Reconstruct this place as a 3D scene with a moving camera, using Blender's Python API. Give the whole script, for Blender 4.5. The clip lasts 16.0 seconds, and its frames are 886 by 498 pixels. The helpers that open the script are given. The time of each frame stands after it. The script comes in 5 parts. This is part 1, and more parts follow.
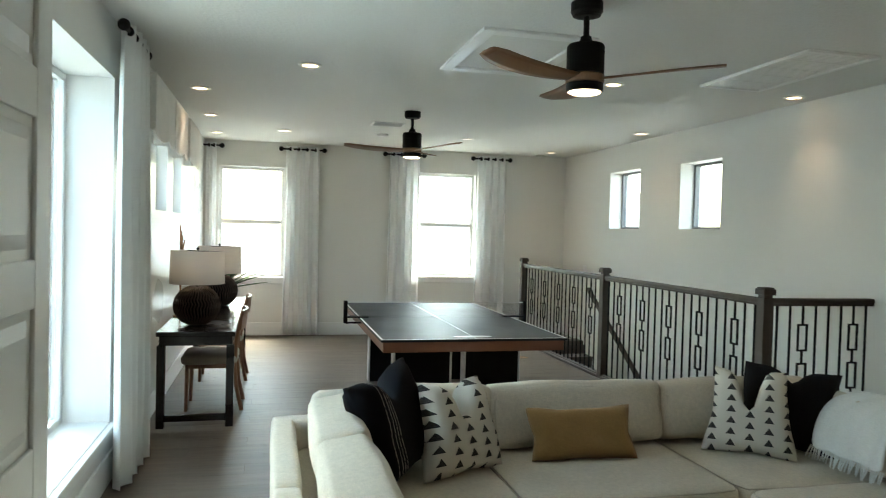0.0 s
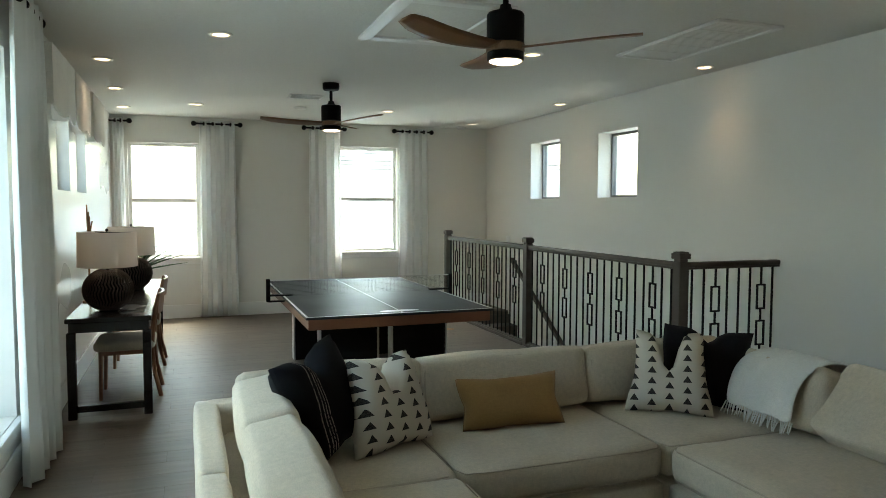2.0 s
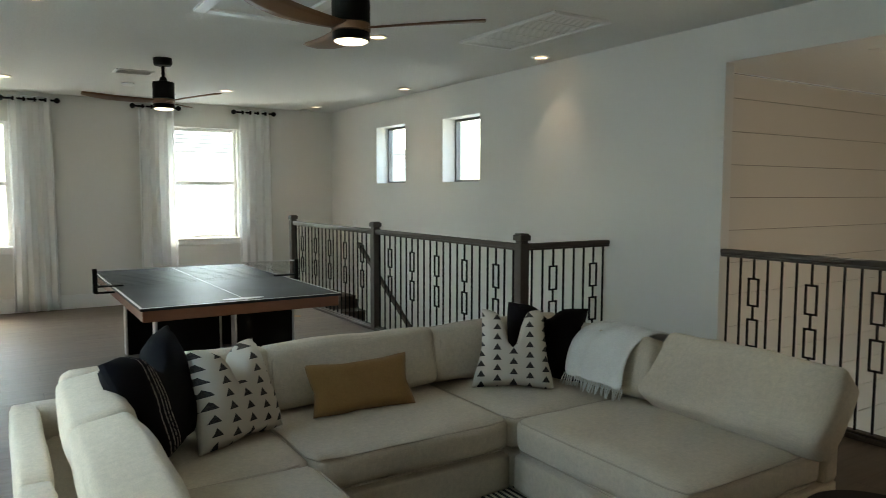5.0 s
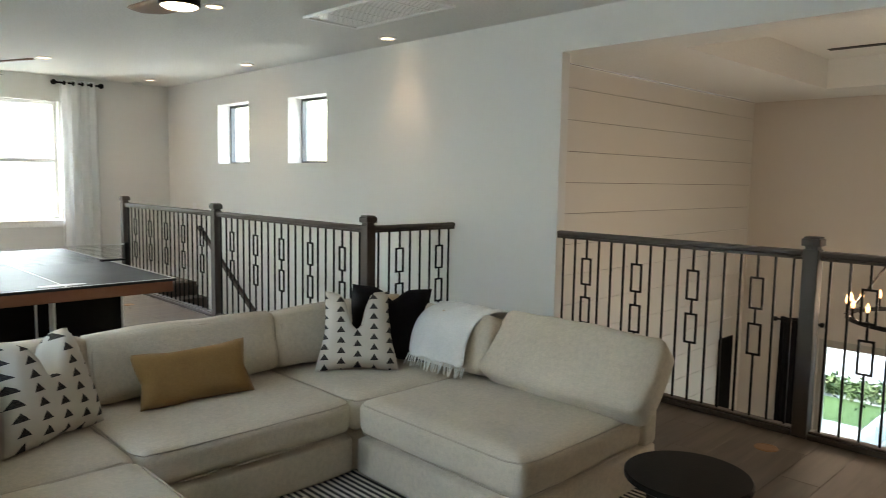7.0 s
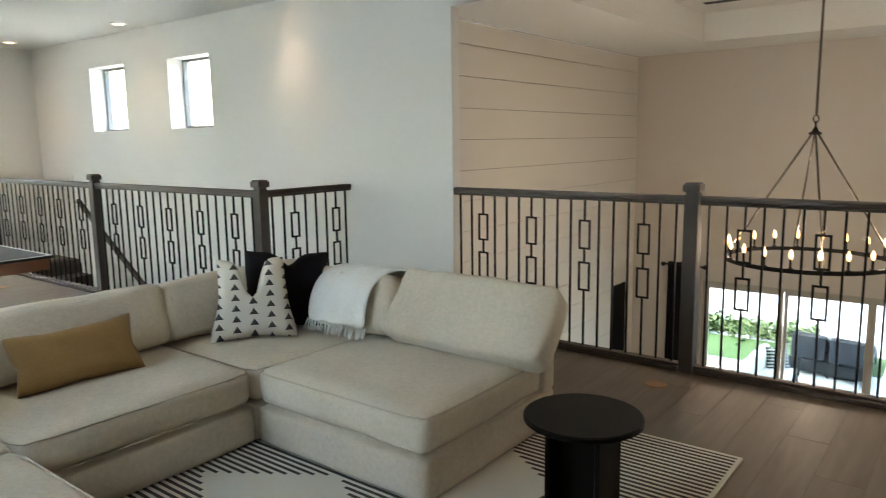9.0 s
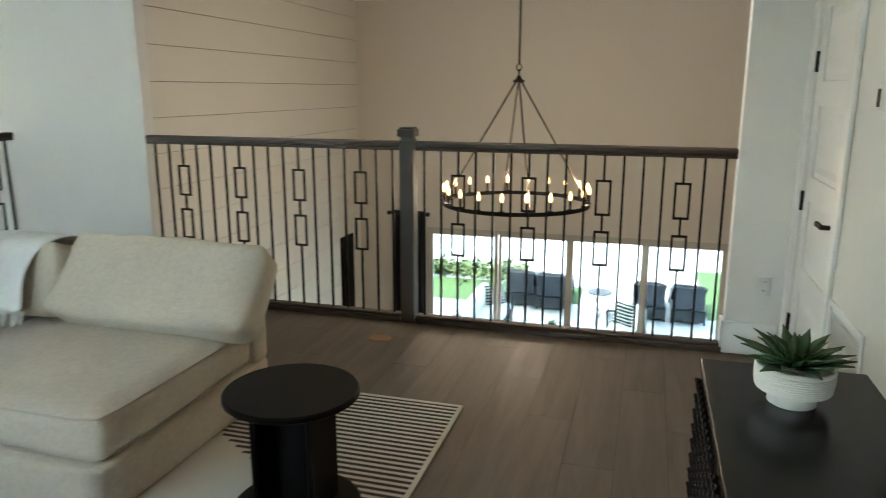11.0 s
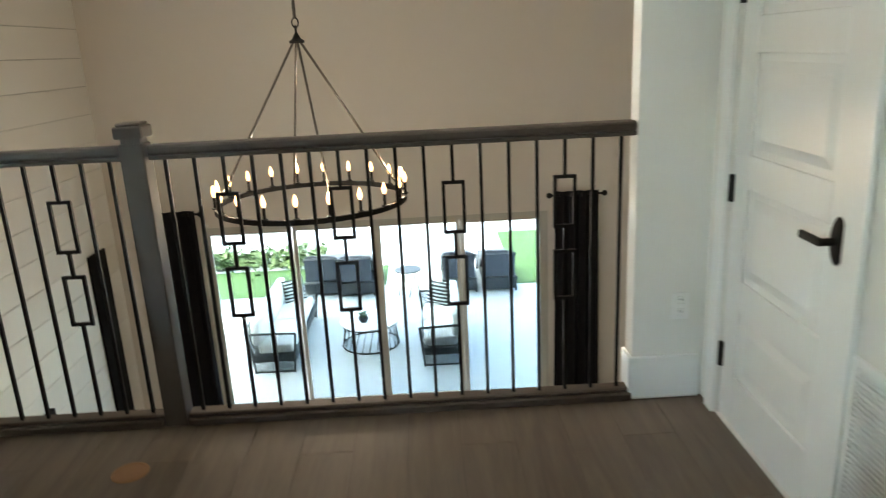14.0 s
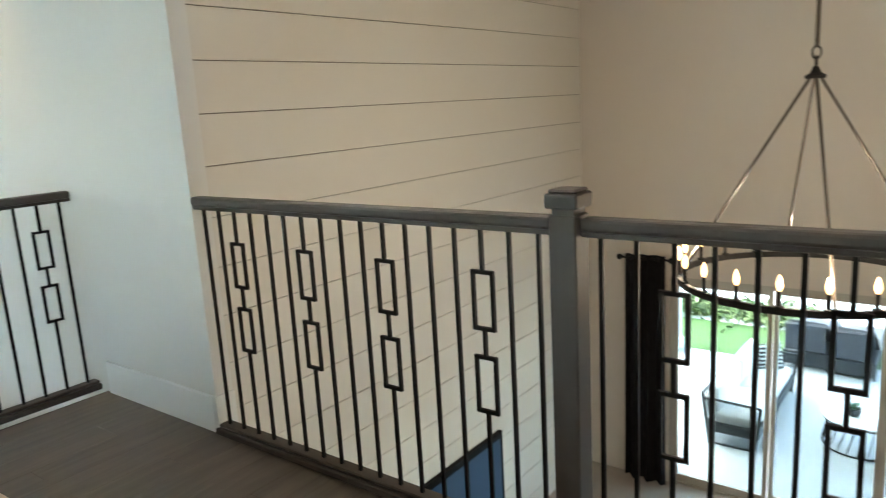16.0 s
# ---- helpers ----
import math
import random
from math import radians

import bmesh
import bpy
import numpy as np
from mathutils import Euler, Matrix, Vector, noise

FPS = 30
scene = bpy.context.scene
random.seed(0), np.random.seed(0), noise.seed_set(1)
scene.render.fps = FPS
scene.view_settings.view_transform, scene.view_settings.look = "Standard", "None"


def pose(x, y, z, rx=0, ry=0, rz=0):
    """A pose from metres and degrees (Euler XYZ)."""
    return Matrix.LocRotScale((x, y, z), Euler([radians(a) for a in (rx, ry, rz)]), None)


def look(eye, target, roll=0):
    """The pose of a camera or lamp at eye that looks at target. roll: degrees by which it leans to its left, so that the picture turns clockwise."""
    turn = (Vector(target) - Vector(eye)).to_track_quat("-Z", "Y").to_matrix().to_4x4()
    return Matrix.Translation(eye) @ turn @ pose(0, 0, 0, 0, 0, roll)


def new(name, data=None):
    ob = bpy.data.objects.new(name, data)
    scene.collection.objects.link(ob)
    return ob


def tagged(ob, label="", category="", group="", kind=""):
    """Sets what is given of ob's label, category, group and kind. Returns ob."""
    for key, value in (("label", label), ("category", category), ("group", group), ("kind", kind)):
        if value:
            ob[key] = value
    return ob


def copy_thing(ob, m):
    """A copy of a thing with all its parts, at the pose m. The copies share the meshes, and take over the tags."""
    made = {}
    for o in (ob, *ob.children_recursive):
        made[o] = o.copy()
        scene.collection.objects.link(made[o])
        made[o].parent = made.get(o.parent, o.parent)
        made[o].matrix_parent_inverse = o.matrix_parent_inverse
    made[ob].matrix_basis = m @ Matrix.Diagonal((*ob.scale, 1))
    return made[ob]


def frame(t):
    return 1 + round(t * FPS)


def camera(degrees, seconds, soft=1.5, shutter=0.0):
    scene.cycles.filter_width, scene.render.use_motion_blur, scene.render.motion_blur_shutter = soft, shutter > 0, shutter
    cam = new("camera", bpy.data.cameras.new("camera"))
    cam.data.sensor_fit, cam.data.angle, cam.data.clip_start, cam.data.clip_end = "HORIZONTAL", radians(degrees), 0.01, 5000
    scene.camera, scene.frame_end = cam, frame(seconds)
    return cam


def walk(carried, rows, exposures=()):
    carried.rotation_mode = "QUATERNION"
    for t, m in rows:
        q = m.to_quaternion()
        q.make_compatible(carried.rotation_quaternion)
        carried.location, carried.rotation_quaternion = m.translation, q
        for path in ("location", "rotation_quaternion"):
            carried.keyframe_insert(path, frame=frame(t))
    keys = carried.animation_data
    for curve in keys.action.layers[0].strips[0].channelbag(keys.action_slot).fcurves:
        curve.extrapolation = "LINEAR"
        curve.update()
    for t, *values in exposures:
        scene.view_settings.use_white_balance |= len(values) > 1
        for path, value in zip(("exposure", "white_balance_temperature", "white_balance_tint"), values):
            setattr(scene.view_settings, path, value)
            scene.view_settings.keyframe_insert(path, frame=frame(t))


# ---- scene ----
cam = camera(64.2, 16.0, soft=0.75, shutter=0.5)
PATH = [
    (0, (-4.631, -10.701, 1.601), (-4.156, -8.759, 1.551), 1.5),
    (0.5, (-4.632, -10.695, 1.596), (-4.085, -8.774, 1.495), 1.9),
    (1, (-4.623, -10.688, 1.589), (-4.016, -8.788, 1.444), 1.6),
    (1.5, (-4.618, -10.669, 1.596), (-3.931, -8.796, 1.461), 0.3),
    (2, (-4.626, -10.653, 1.595), (-3.944, -8.777, 1.474), 0.1),
    (2.5, (-4.627, -10.617, 1.582), (-3.899, -8.761, 1.427), 0.6),
    (3, (-4.635, -10.605, 1.584), (-3.855, -8.769, 1.433), 0.9),
    (3.5, (-4.637, -10.611, 1.586), (-3.773, -8.812, 1.456), 0.6),
    (4, (-4.636, -10.62, 1.583), (-3.699, -8.858, 1.441), 0.7),
    (6.5, (-4.584, -10.629, 1.574), (-3.279, -9.124, 1.392), 0.1),
    (7, (-4.557, -10.624, 1.553), (-3.165, -9.202, 1.354), 1.0),
    (7.5, (-4.55, -10.633, 1.559), (-3.104, -9.267, 1.346), 0.8),
    (8, (-4.54, -10.629, 1.546), (-3.069, -9.292, 1.321), 0.4),
    (10.5, (-4.277, -10.631, 1.491), (-2.476, -9.877, 1.058), -0.7),
    (11, (-4.123, -10.573, 1.464), (-2.249, -10.031, 1.024), 0.1),
    (11.5, (-3.963, -10.504, 1.453), (-2.05, -10.152, 0.989), -0.5),
    (12, (-3.752, -10.38, 1.418), (-1.814, -10.279, 0.936), -1.5),
    (12.5, (-3.491, -10.327, 1.434), (-1.557, -10.338, 0.923), -1.0),
    (13, (-3.199, -10.326, 1.448), (-1.269, -10.34, 0.922), 0.0),
    (13.5, (-2.93, -10.296, 1.437), (-1.0, -10.388, 0.922), 0.3),
    (14, (-2.665, -10.235, 1.454), (-0.742, -10.271, 0.906), -2.8),
    (14.5, (-2.413, -10.218, 1.471), (-0.498, -9.865, 1.012), -2.4),
    (15, (-2.235, -10.245, 1.494), (-0.419, -9.534, 1.051), -2.7),
    (15.5, (-2.028, -10.166, 1.5), (-0.347, -9.173, 1.064), -3.6),
    (16, (-1.867, -10.114, 1.505), (-0.309, -8.924, 1.105), -3.3),
]
EXPOSURES = ((0.0, 1.83, 7400, 3), (1.5, 1.48, 7500, 1), (3.5, 1.25, 7600, 1), (4.2, 1.25, 7600, 2), (6.5, 1.92, 7600, 11), (8.2, 2.38, 7550, 11), (11.0, 2.44, 7300, 5), (13.0, 2.52, 7250, 5), (14.5, 2.48, 7200, 5), (15.2, 2.35, 7150, 4), (16.0, 2.69, 7150, 5))
walk(cam, [(t, look(eye, target, roll)) for t, eye, target, roll in PATH], EXPOSURES)


# ---- world, sun, exposure ----
def build_world():
    w = bpy.data.worlds.new("sky")
    w.use_nodes = True
    scene.world = w
    nt = w.node_tree
    bg = nt.nodes["Background"]
    sky = nt.nodes.new("ShaderNodeTexSky")
    sky.sky_type = "NISHITA"
    sky.sun_disc = False
    sky.sun_elevation, sky.sun_rotation = radians(60), radians(8)
    sky.dust_density = 3.0
    nt.links.new(sky.outputs[0], bg.inputs[0])
    bg.inputs[1].default_value = 1.0
    s = bpy.data.lights.new("sun", "SUN")
    s.energy, s.angle, s.color = 1.2, radians(12), (1, 0.96, 0.9)
    ob = new("sun", s)
    ob.matrix_world = look((20, 30, 30), (20 - math.sin(radians(8)), 30 - math.cos(radians(8)), 30 - math.tan(radians(60))))


build_world()


# ---- materials ----
def nodes_of(name):
    m = bpy.data.materials.new(name)
    m.use_nodes = True
    nt = m.node_tree
    return m, nt, nt.nodes["Principled BSDF"]


def mix_color(nt, fac, a, b):
    n = nt.nodes.new("ShaderNodeMix")
    n.data_type = "RGBA"
    for i, v in ((0, fac), (6, a), (7, b)):
        if hasattr(v, "is_linked"):
            nt.links.new(v, n.inputs[i])
        else:
            n.inputs[i].default_value = v if i == 0 else (*v, 1)
    return n.outputs[2]


def math_node(nt, op, a, b=0.0, c=0.0):
    n = nt.nodes.new("ShaderNodeMath")
    n.operation = op
    for i, v in enumerate((a, b, c)):
        if hasattr(v, "is_linked"):
            nt.links.new(v, n.inputs[i])
        else:
            n.inputs[i].default_value = v
    return n.outputs[0]


def noise_tex(nt, scale, detail=3.0, stretch=(1, 1, 1), coord="Object"):
    tc, mp, nz = nt.nodes.new("ShaderNodeTexCoord"), nt.nodes.new("ShaderNodeMapping"), nt.nodes.new("ShaderNodeTexNoise")
    mp.inputs["Scale"].default_value = stretch
    nz.inputs["Scale"].default_value, nz.inputs["Detail"].default_value = scale, detail
    nt.links.new(tc.outputs[coord], mp.inputs[0])
    nt.links.new(mp.outputs[0], nz.inputs["Vector"])
    return nz.outputs["Fac"]


def add_bump(nt, b, height, strength, distance):
    n = nt.nodes.new("ShaderNodeBump")
    n.inputs["Strength"].default_value, n.inputs["Distance"].default_value = strength, distance
    nt.links.new(height, n.inputs["Height"])
    nt.links.new(n.outputs[0], b.inputs["Normal"])


def stuff(name, color, rough=0.5, metal=0.0, var=0.12, fine=60.0, broad=2.0, bump=0.15, dist=0.002, stretch=(1, 1, 1), coat=0.0, spec=0.5):
    """A surface with broad and fine variation of colour and gloss, and fine relief."""
    m, nt, b = nodes_of(name)
    f, g = noise_tex(nt, fine, 4, stretch), noise_tex(nt, broad, 2)
    dark = tuple(c * (1 - var) for c in color)
    light = tuple(min(1, c * (1 + var)) for c in color)
    both = math_node(nt, "MULTIPLY_ADD", f, 0.6, math_node(nt, "MULTIPLY", g, 0.4))
    nt.links.new(mix_color(nt, both, dark, light), b.inputs["Base Color"])
    nt.links.new(math_node(nt, "MULTIPLY_ADD", g, 0.16, rough - 0.08), b.inputs["Roughness"])
    b.inputs["Metallic"].default_value = metal
    b.inputs["Coat Weight"].default_value = coat
    b.inputs["Specular IOR Level"].default_value = spec
    if bump:
        add_bump(nt, b, f, bump, dist)
    return m


def glow(name, color, strength):
    m, nt, b = nodes_of(name)
    b.inputs["Base Color"].default_value = (*color, 1)
    b.inputs["Emission Color"].default_value = (*color, 1)
    b.inputs["Emission Strength"].default_value = strength
    return m


def weave(name, color, scale=260.0, var=0.18, rough=0.9, bump=0.35, sheen=0.1):
    """Woven cloth: crossing threads and slubs."""
    m, nt, b = nodes_of(name)
    a = noise_tex(nt, scale * 0.25, 3, (1, 9, 1))
    c = noise_tex(nt, scale * 0.25, 3, (9, 1, 1))
    d = noise_tex(nt, scale * 0.25, 3, (1, 1, 9))
    s = math_node(nt, "MULTIPLY", math_node(nt, "ADD", math_node(nt, "ADD", a, c), d), 0.333)
    g = noise_tex(nt, 3.0, 2)
    f = math_node(nt, "MULTIPLY_ADD", s, 0.75, math_node(nt, "MULTIPLY", g, 0.25))
    f = math_node(nt, "MULTIPLY_ADD", f, 2.2, -0.6)
    nt.links.new(mix_color(nt, f, tuple(v * (1 - var) for v in color), tuple(min(1, v * (1 + var)) for v in color)), b.inputs["Base Color"])
    b.inputs["Roughness"].default_value = rough
    b.inputs["Sheen Weight"].default_value = sheen
    b.inputs["Specular IOR Level"].default_value = 0.2
    add_bump(nt, b, s, bump, 0.004)
    return m


def plank_wood(name, dark, light, rough=0.45):
    """Wood-look plank: long grain along x, each plank with its own tone."""
    m, nt, b = nodes_of(name)
    info = nt.nodes.new("ShaderNodeObjectInfo")
    tc, mp = nt.nodes.new("ShaderNodeTexCoord"), nt.nodes.new("ShaderNodeMapping")
    mp.inputs["Scale"].default_value = (1.2, 12, 1)
    off = nt.nodes.new("ShaderNodeCombineXYZ")
    nt.links.new(math_node(nt, "MULTIPLY", info.outputs["Random"], 37.0), off.inputs[0])
    nt.links.new(math_node(nt, "MULTIPLY", info.outputs["Random"], 91.0), off.inputs[1])
    nt.links.new(off.outputs[0], mp.inputs["Location"])
    nt.links.new(tc.outputs["Object"], mp.inputs[0])
    n1, n2 = nt.nodes.new("ShaderNodeTexNoise"), nt.nodes.new("ShaderNodeTexNoise")
    n1.inputs["Scale"].default_value, n1.inputs["Detail"].default_value, n1.inputs["Distortion"].default_value = 1.6, 5, 0.6
    n2.inputs["Scale"].default_value, n2.inputs["Detail"].default_value = 9.0, 4
    for n in (n1, n2):
        nt.links.new(mp.outputs[0], n.inputs["Vector"])
    f = math_node(nt, "MULTIPLY_ADD", n1.outputs["Fac"], 0.65, math_node(nt, "MULTIPLY", n2.outputs["Fac"], 0.3))
    f = math_node(nt, "ADD", f, math_node(nt, "MULTIPLY_ADD", info.outputs["Random"], 0.10, -0.03))
    f = math_node(nt, "MULTIPLY_ADD", f, 1.7, -0.4)
    nt.links.new(mix_color(nt, f, dark, light), b.inputs["Base Color"])
    nt.links.new(math_node(nt, "MULTIPLY_ADD", n2.outputs["Fac"], 0.2, rough - 0.1), b.inputs["Roughness"])
    b.inputs["Specular IOR Level"].default_value = 0.35
    add_bump(nt, b, n2.outputs["Fac"], 0.12, 0.002)
    return m


def printed(name, base, ink, cells):
    """Cloth with rows of small printed triangles, on the local x-z face."""
    m, nt, b = nodes_of(name)
    tc, sep = nt.nodes.new("ShaderNodeTexCoord"), nt.nodes.new("ShaderNodeSeparateXYZ")
    nt.links.new(tc.outputs["Object"], sep.inputs[0])
    u = math_node(nt, "MULTIPLY_ADD", sep.outputs[0], cells, 40.5)
    column = math_node(nt, "FLOOR", u)
    v = math_node(nt, "MULTIPLY_ADD", column, 0.37, math_node(nt, "MULTIPLY", sep.outputs[2], cells * 1.6))
    fu, fv = math_node(nt, "FRACT", u), math_node(nt, "FRACT", math_node(nt, "ADD", v, 40.0))
    side = math_node(nt, "ABSOLUTE", math_node(nt, "SUBTRACT", fu, 0.5))
    edge = math_node(nt, "MULTIPLY", math_node(nt, "SUBTRACT", 0.8, fv), 0.42)
    hit = math_node(nt, "MULTIPLY", math_node(nt, "LESS_THAN", side, edge), math_node(nt, "GREATER_THAN", fv, 0.18))
    worn = math_node(nt, "MULTIPLY", hit, math_node(nt, "MULTIPLY_ADD", noise_tex(nt, 180, 2), 0.3, 0.8))
    nt.links.new(mix_color(nt, worn, base, ink), b.inputs["Base Color"])
    b.inputs["Roughness"].default_value = 0.9
    add_bump(nt, b, noise_tex(nt, 300, 2), 0.25, 0.002)
    return m


def lined_cloth(name, base, ink, at):
    """Dark cloth with a few thin woven lines along local z."""
    m, nt, b = nodes_of(name)
    tc, sep = nt.nodes.new("ShaderNodeTexCoord"), nt.nodes.new("ShaderNodeSeparateXYZ")
    nt.links.new(tc.outputs["Object"], sep.inputs[0])
    total = None
    for x in at:
        hit = math_node(nt, "LESS_THAN", math_node(nt, "ABSOLUTE", math_node(nt, "SUBTRACT", sep.outputs[0], x)), 0.0035)
        total = hit if total is None else math_node(nt, "MAXIMUM", total, hit)
    broken = math_node(nt, "MULTIPLY", total, math_node(nt, "GREATER_THAN", noise_tex(nt, 140, 2), 0.45))
    nt.links.new(mix_color(nt, broken, base, ink), b.inputs["Base Color"])
    b.inputs["Roughness"].default_value = 0.95
    b.inputs["Specular IOR Level"].default_value = 0.15
    add_bump(nt, b, noise_tex(nt, 260, 3), 0.4, 0.003)
    return m


def banded_cloth(name, base, ink, pitch):
    """Cloth with broad woven bands across local z."""
    m, nt, b = nodes_of(name)
    tc, sep = nt.nodes.new("ShaderNodeTexCoord"), nt.nodes.new("ShaderNodeSeparateXYZ")
    nt.links.new(tc.outputs["Object"], sep.inputs[0])
    q = math_node(nt, "FRACT", math_node(nt, "MULTIPLY_ADD", sep.outputs[2], 1 / pitch, 40.0))
    hit = math_node(nt, "MULTIPLY", math_node(nt, "LESS_THAN", q, 0.5), math_node(nt, "MULTIPLY_ADD", noise_tex(nt, 150, 2), 0.3, 0.8))
    nt.links.new(mix_color(nt, hit, base, ink), b.inputs["Base Color"])
    b.inputs["Roughness"].default_value = 0.95
    add_bump(nt, b, noise_tex(nt, 300, 2), 0.3, 0.002)
    return m


def striped_rug(name, cream, ink):
    """Flat-woven rug: fine black stripes with stepped cream diamonds."""
    m, nt, b = nodes_of(name)
    tc, sep = nt.nodes.new("ShaderNodeTexCoord"), nt.nodes.new("ShaderNodeSeparateXYZ")
    nt.links.new(tc.outputs["Object"], sep.inputs[0])
    q = math_node(nt, "MULTIPLY", sep.outputs[0], 1 / 0.036)
    stripe = math_node(nt, "LESS_THAN", math_node(nt, "FRACT", math_node(nt, "ADD", q, 400.0)), 0.52)
    stepx = math_node(nt, "MULTIPLY", math_node(nt, "FLOOR", q), 0.036)
    diamond = None
    for cx, cy in ((0.58, -0.42), (-0.15, 0.03)):
        reach = None
        for v, c, period, half in ((stepx, cx, 2.92, 0.36), (sep.outputs[1], cy, 1.8, 0.55)):
            w = math_node(nt, "FRACT", math_node(nt, "MULTIPLY_ADD", v, 1 / period, 40.5 - c / period))
            w = math_node(nt, "MULTIPLY", math_node(nt, "ABSOLUTE", math_node(nt, "SUBTRACT", w, 0.5)), period / half)
            reach = w if reach is None else math_node(nt, "ADD", reach, w)
        out = math_node(nt, "GREATER_THAN", reach, 1.0)
        diamond = out if diamond is None else math_node(nt, "MULTIPLY", diamond, out)
    inx = math_node(nt, "LESS_THAN", math_node(nt, "ABSOLUTE", sep.outputs[0]), 1.455)
    iny = math_node(nt, "LESS_THAN", math_node(nt, "ABSOLUTE", sep.outputs[1]), 1.39)
    f = math_node(nt, "MULTIPLY", math_node(nt, "MULTIPLY", stripe, diamond), math_node(nt, "MULTIPLY", inx, iny))
    f = math_node(nt, "MULTIPLY", f, math_node(nt, "MULTIPLY_ADD", noise_tex(nt, 120, 3), 0.3, 0.8))
    nt.links.new(mix_color(nt, f, cream, ink), b.inputs["Base Color"])
    b.inputs["Roughness"].default_value = 0.95
    add_bump(nt, b, math_node(nt, "ADD", stripe, noise_tex(nt, 400, 2)), 0.4, 0.003)
    return m


def glass_mat(name, tint=(1, 1, 1), rough=0.0):
    m, nt, b = nodes_of(name)
    b.inputs["Base Color"].default_value = (*tint, 1)
    b.inputs["Roughness"].default_value = rough
    b.inputs["Transmission Weight"].default_value = 1.0
    b.inputs["IOR"].default_value = 1.1
    return m


def sheer_mat(name, color, mixed=0.45):
    m, nt, b = nodes_of(name)
    n = noise_tex(nt, 500, 2)
    nt.links.new(mix_color(nt, n, tuple(c * 0.95 for c in color), color), b.inputs["Base Color"])
    b.inputs["Roughness"].default_value = 0.9
    tr, mx = nt.nodes.new("ShaderNodeBsdfTranslucent"), nt.nodes.new("ShaderNodeMixShader")
    tr.inputs["Color"].default_value = (*color, 1)
    mx.inputs[0].default_value = mixed
    nt.links.new(b.outputs[0], mx.inputs[1])
    nt.links.new(tr.outputs[0], mx.inputs[2])
    nt.links.new(mx.outputs[0], nt.nodes["Material Output"].inputs[0])
    return m


WALL = stuff("wall_paint", (0.74, 0.73, 0.69), 0.75, var=0.03, fine=140, broad=0.7, bump=0.12, dist=0.001)
BEIGE = stuff("living_wall_paint", (0.60, 0.55, 0.49), 0.75, var=0.03, fine=140, broad=0.7, bump=0.12, dist=0.001)
SATIN = stuff("satin_side_wall_paint", (0.76, 0.75, 0.72), 0.30, var=0.03, fine=140, broad=0.7, bump=0.03, dist=0.0005)
CEIL = stuff("ceiling_texture", (0.74, 0.74, 0.71), 0.9, var=0.06, fine=38, broad=0.8, bump=0.9, dist=0.006)
TRIM = stuff("white_trim_paint", (0.8, 0.8, 0.78), 0.35, var=0.02, fine=90, bump=0.05)
PLANK = plank_wood("floor_plank", (0.092, 0.072, 0.055), (0.190, 0.150, 0.115), 0.48)
JOINT = stuff("board_joint", (0.26, 0.235, 0.205), 0.85, var=0.08, fine=60)
GROUT = stuff("floor_joint", (0.09, 0.073, 0.058), 0.9)
RAILWOOD = stuff("grey_stained_rail", (0.062, 0.047, 0.037), 0.55, var=0.35, fine=40, stretch=(1, 8, 8), bump=0.2)
IRON = stuff("black_iron", (0.006, 0.006, 0.006), 0.55, metal=0.0, spec=0.2, var=0.3, fine=150)
SOFA = weave("cream_linen", (0.61, 0.525, 0.415), 165, var=0.24, bump=0.5)
PIPING = weave("cream_piping", (0.52, 0.44, 0.35), 300)
BLACKCLOTH = weave("black_cloth", (0.007, 0.007, 0.009), 200, var=0.5, sheen=0.0)
TRICLOTH = printed("triangle_print", (0.60, 0.54, 0.46), (0.012, 0.010, 0.010), 10.5)
LINEDCLOTH = lined_cloth("black_lined_cloth", (0.007, 0.007, 0.009), (0.32, 0.30, 0.27), (-0.15, -0.125, -0.105, -0.085))
OCHRE = weave("ochre_cloth", (0.29, 0.165, 0.06), 200)
THROW = weave("ivory_knit", (0.72, 0.70, 0.66), 180, bump=0.6)
LINED = sheer_mat("lined_curtain", (0.86, 0.87, 0.86), 0.15)
SHEER = sheer_mat("sheer_curtain", (0.96, 0.97, 0.96), 0.4)
CLOTHWHITE = weave("white_valance", (0.76, 0.74, 0.70), 300)
TABLETOP = stuff("dark_table_surface", (0.008, 0.011, 0.014), 0.45, var=0.15, fine=300, spec=0.3)
LINE = stuff("white_line_paint", (0.75, 0.75, 0.75), 0.5)
CHERRY = stuff("cherry_wood", (0.16, 0.055, 0.025), 0.35, var=0.35, fine=25, stretch=(1, 6, 10), bump=0.1)
WALNUT = stuff("walnut_blade", (0.17, 0.08, 0.035), 0.4, var=0.35, fine=30, stretch=(1, 10, 1), bump=0.1)
BLACKPAINT = stuff("black_satin_paint", (0.004, 0.004, 0.004), 0.45, spec=0.12, var=0.25, fine=80)
ESPRESSO = stuff("espresso_wood", (0.010, 0.008, 0.007), 0.25, var=0.4, fine=40, stretch=(1, 8, 1), bump=0.1)
STEEL = stuff("brushed_steel", (0.55, 0.55, 0.55), 0.35, metal=1.0, fine=120)
SHADE = sheer_mat("lampshade_linen", (0.80, 0.74, 0.68), 0.4)
WICKER = stuff("dark_wicker", (0.035, 0.022, 0.016), 0.6, var=0.5, fine=120, bump=0.5)
LEATHER = stuff("tan_wood_frame", (0.22, 0.10, 0.05), 0.4, var=0.25, fine=40, stretch=(1, 1, 8))
SEATCLOTH = weave("oatmeal_cloth", (0.45, 0.40, 0.33), 260)
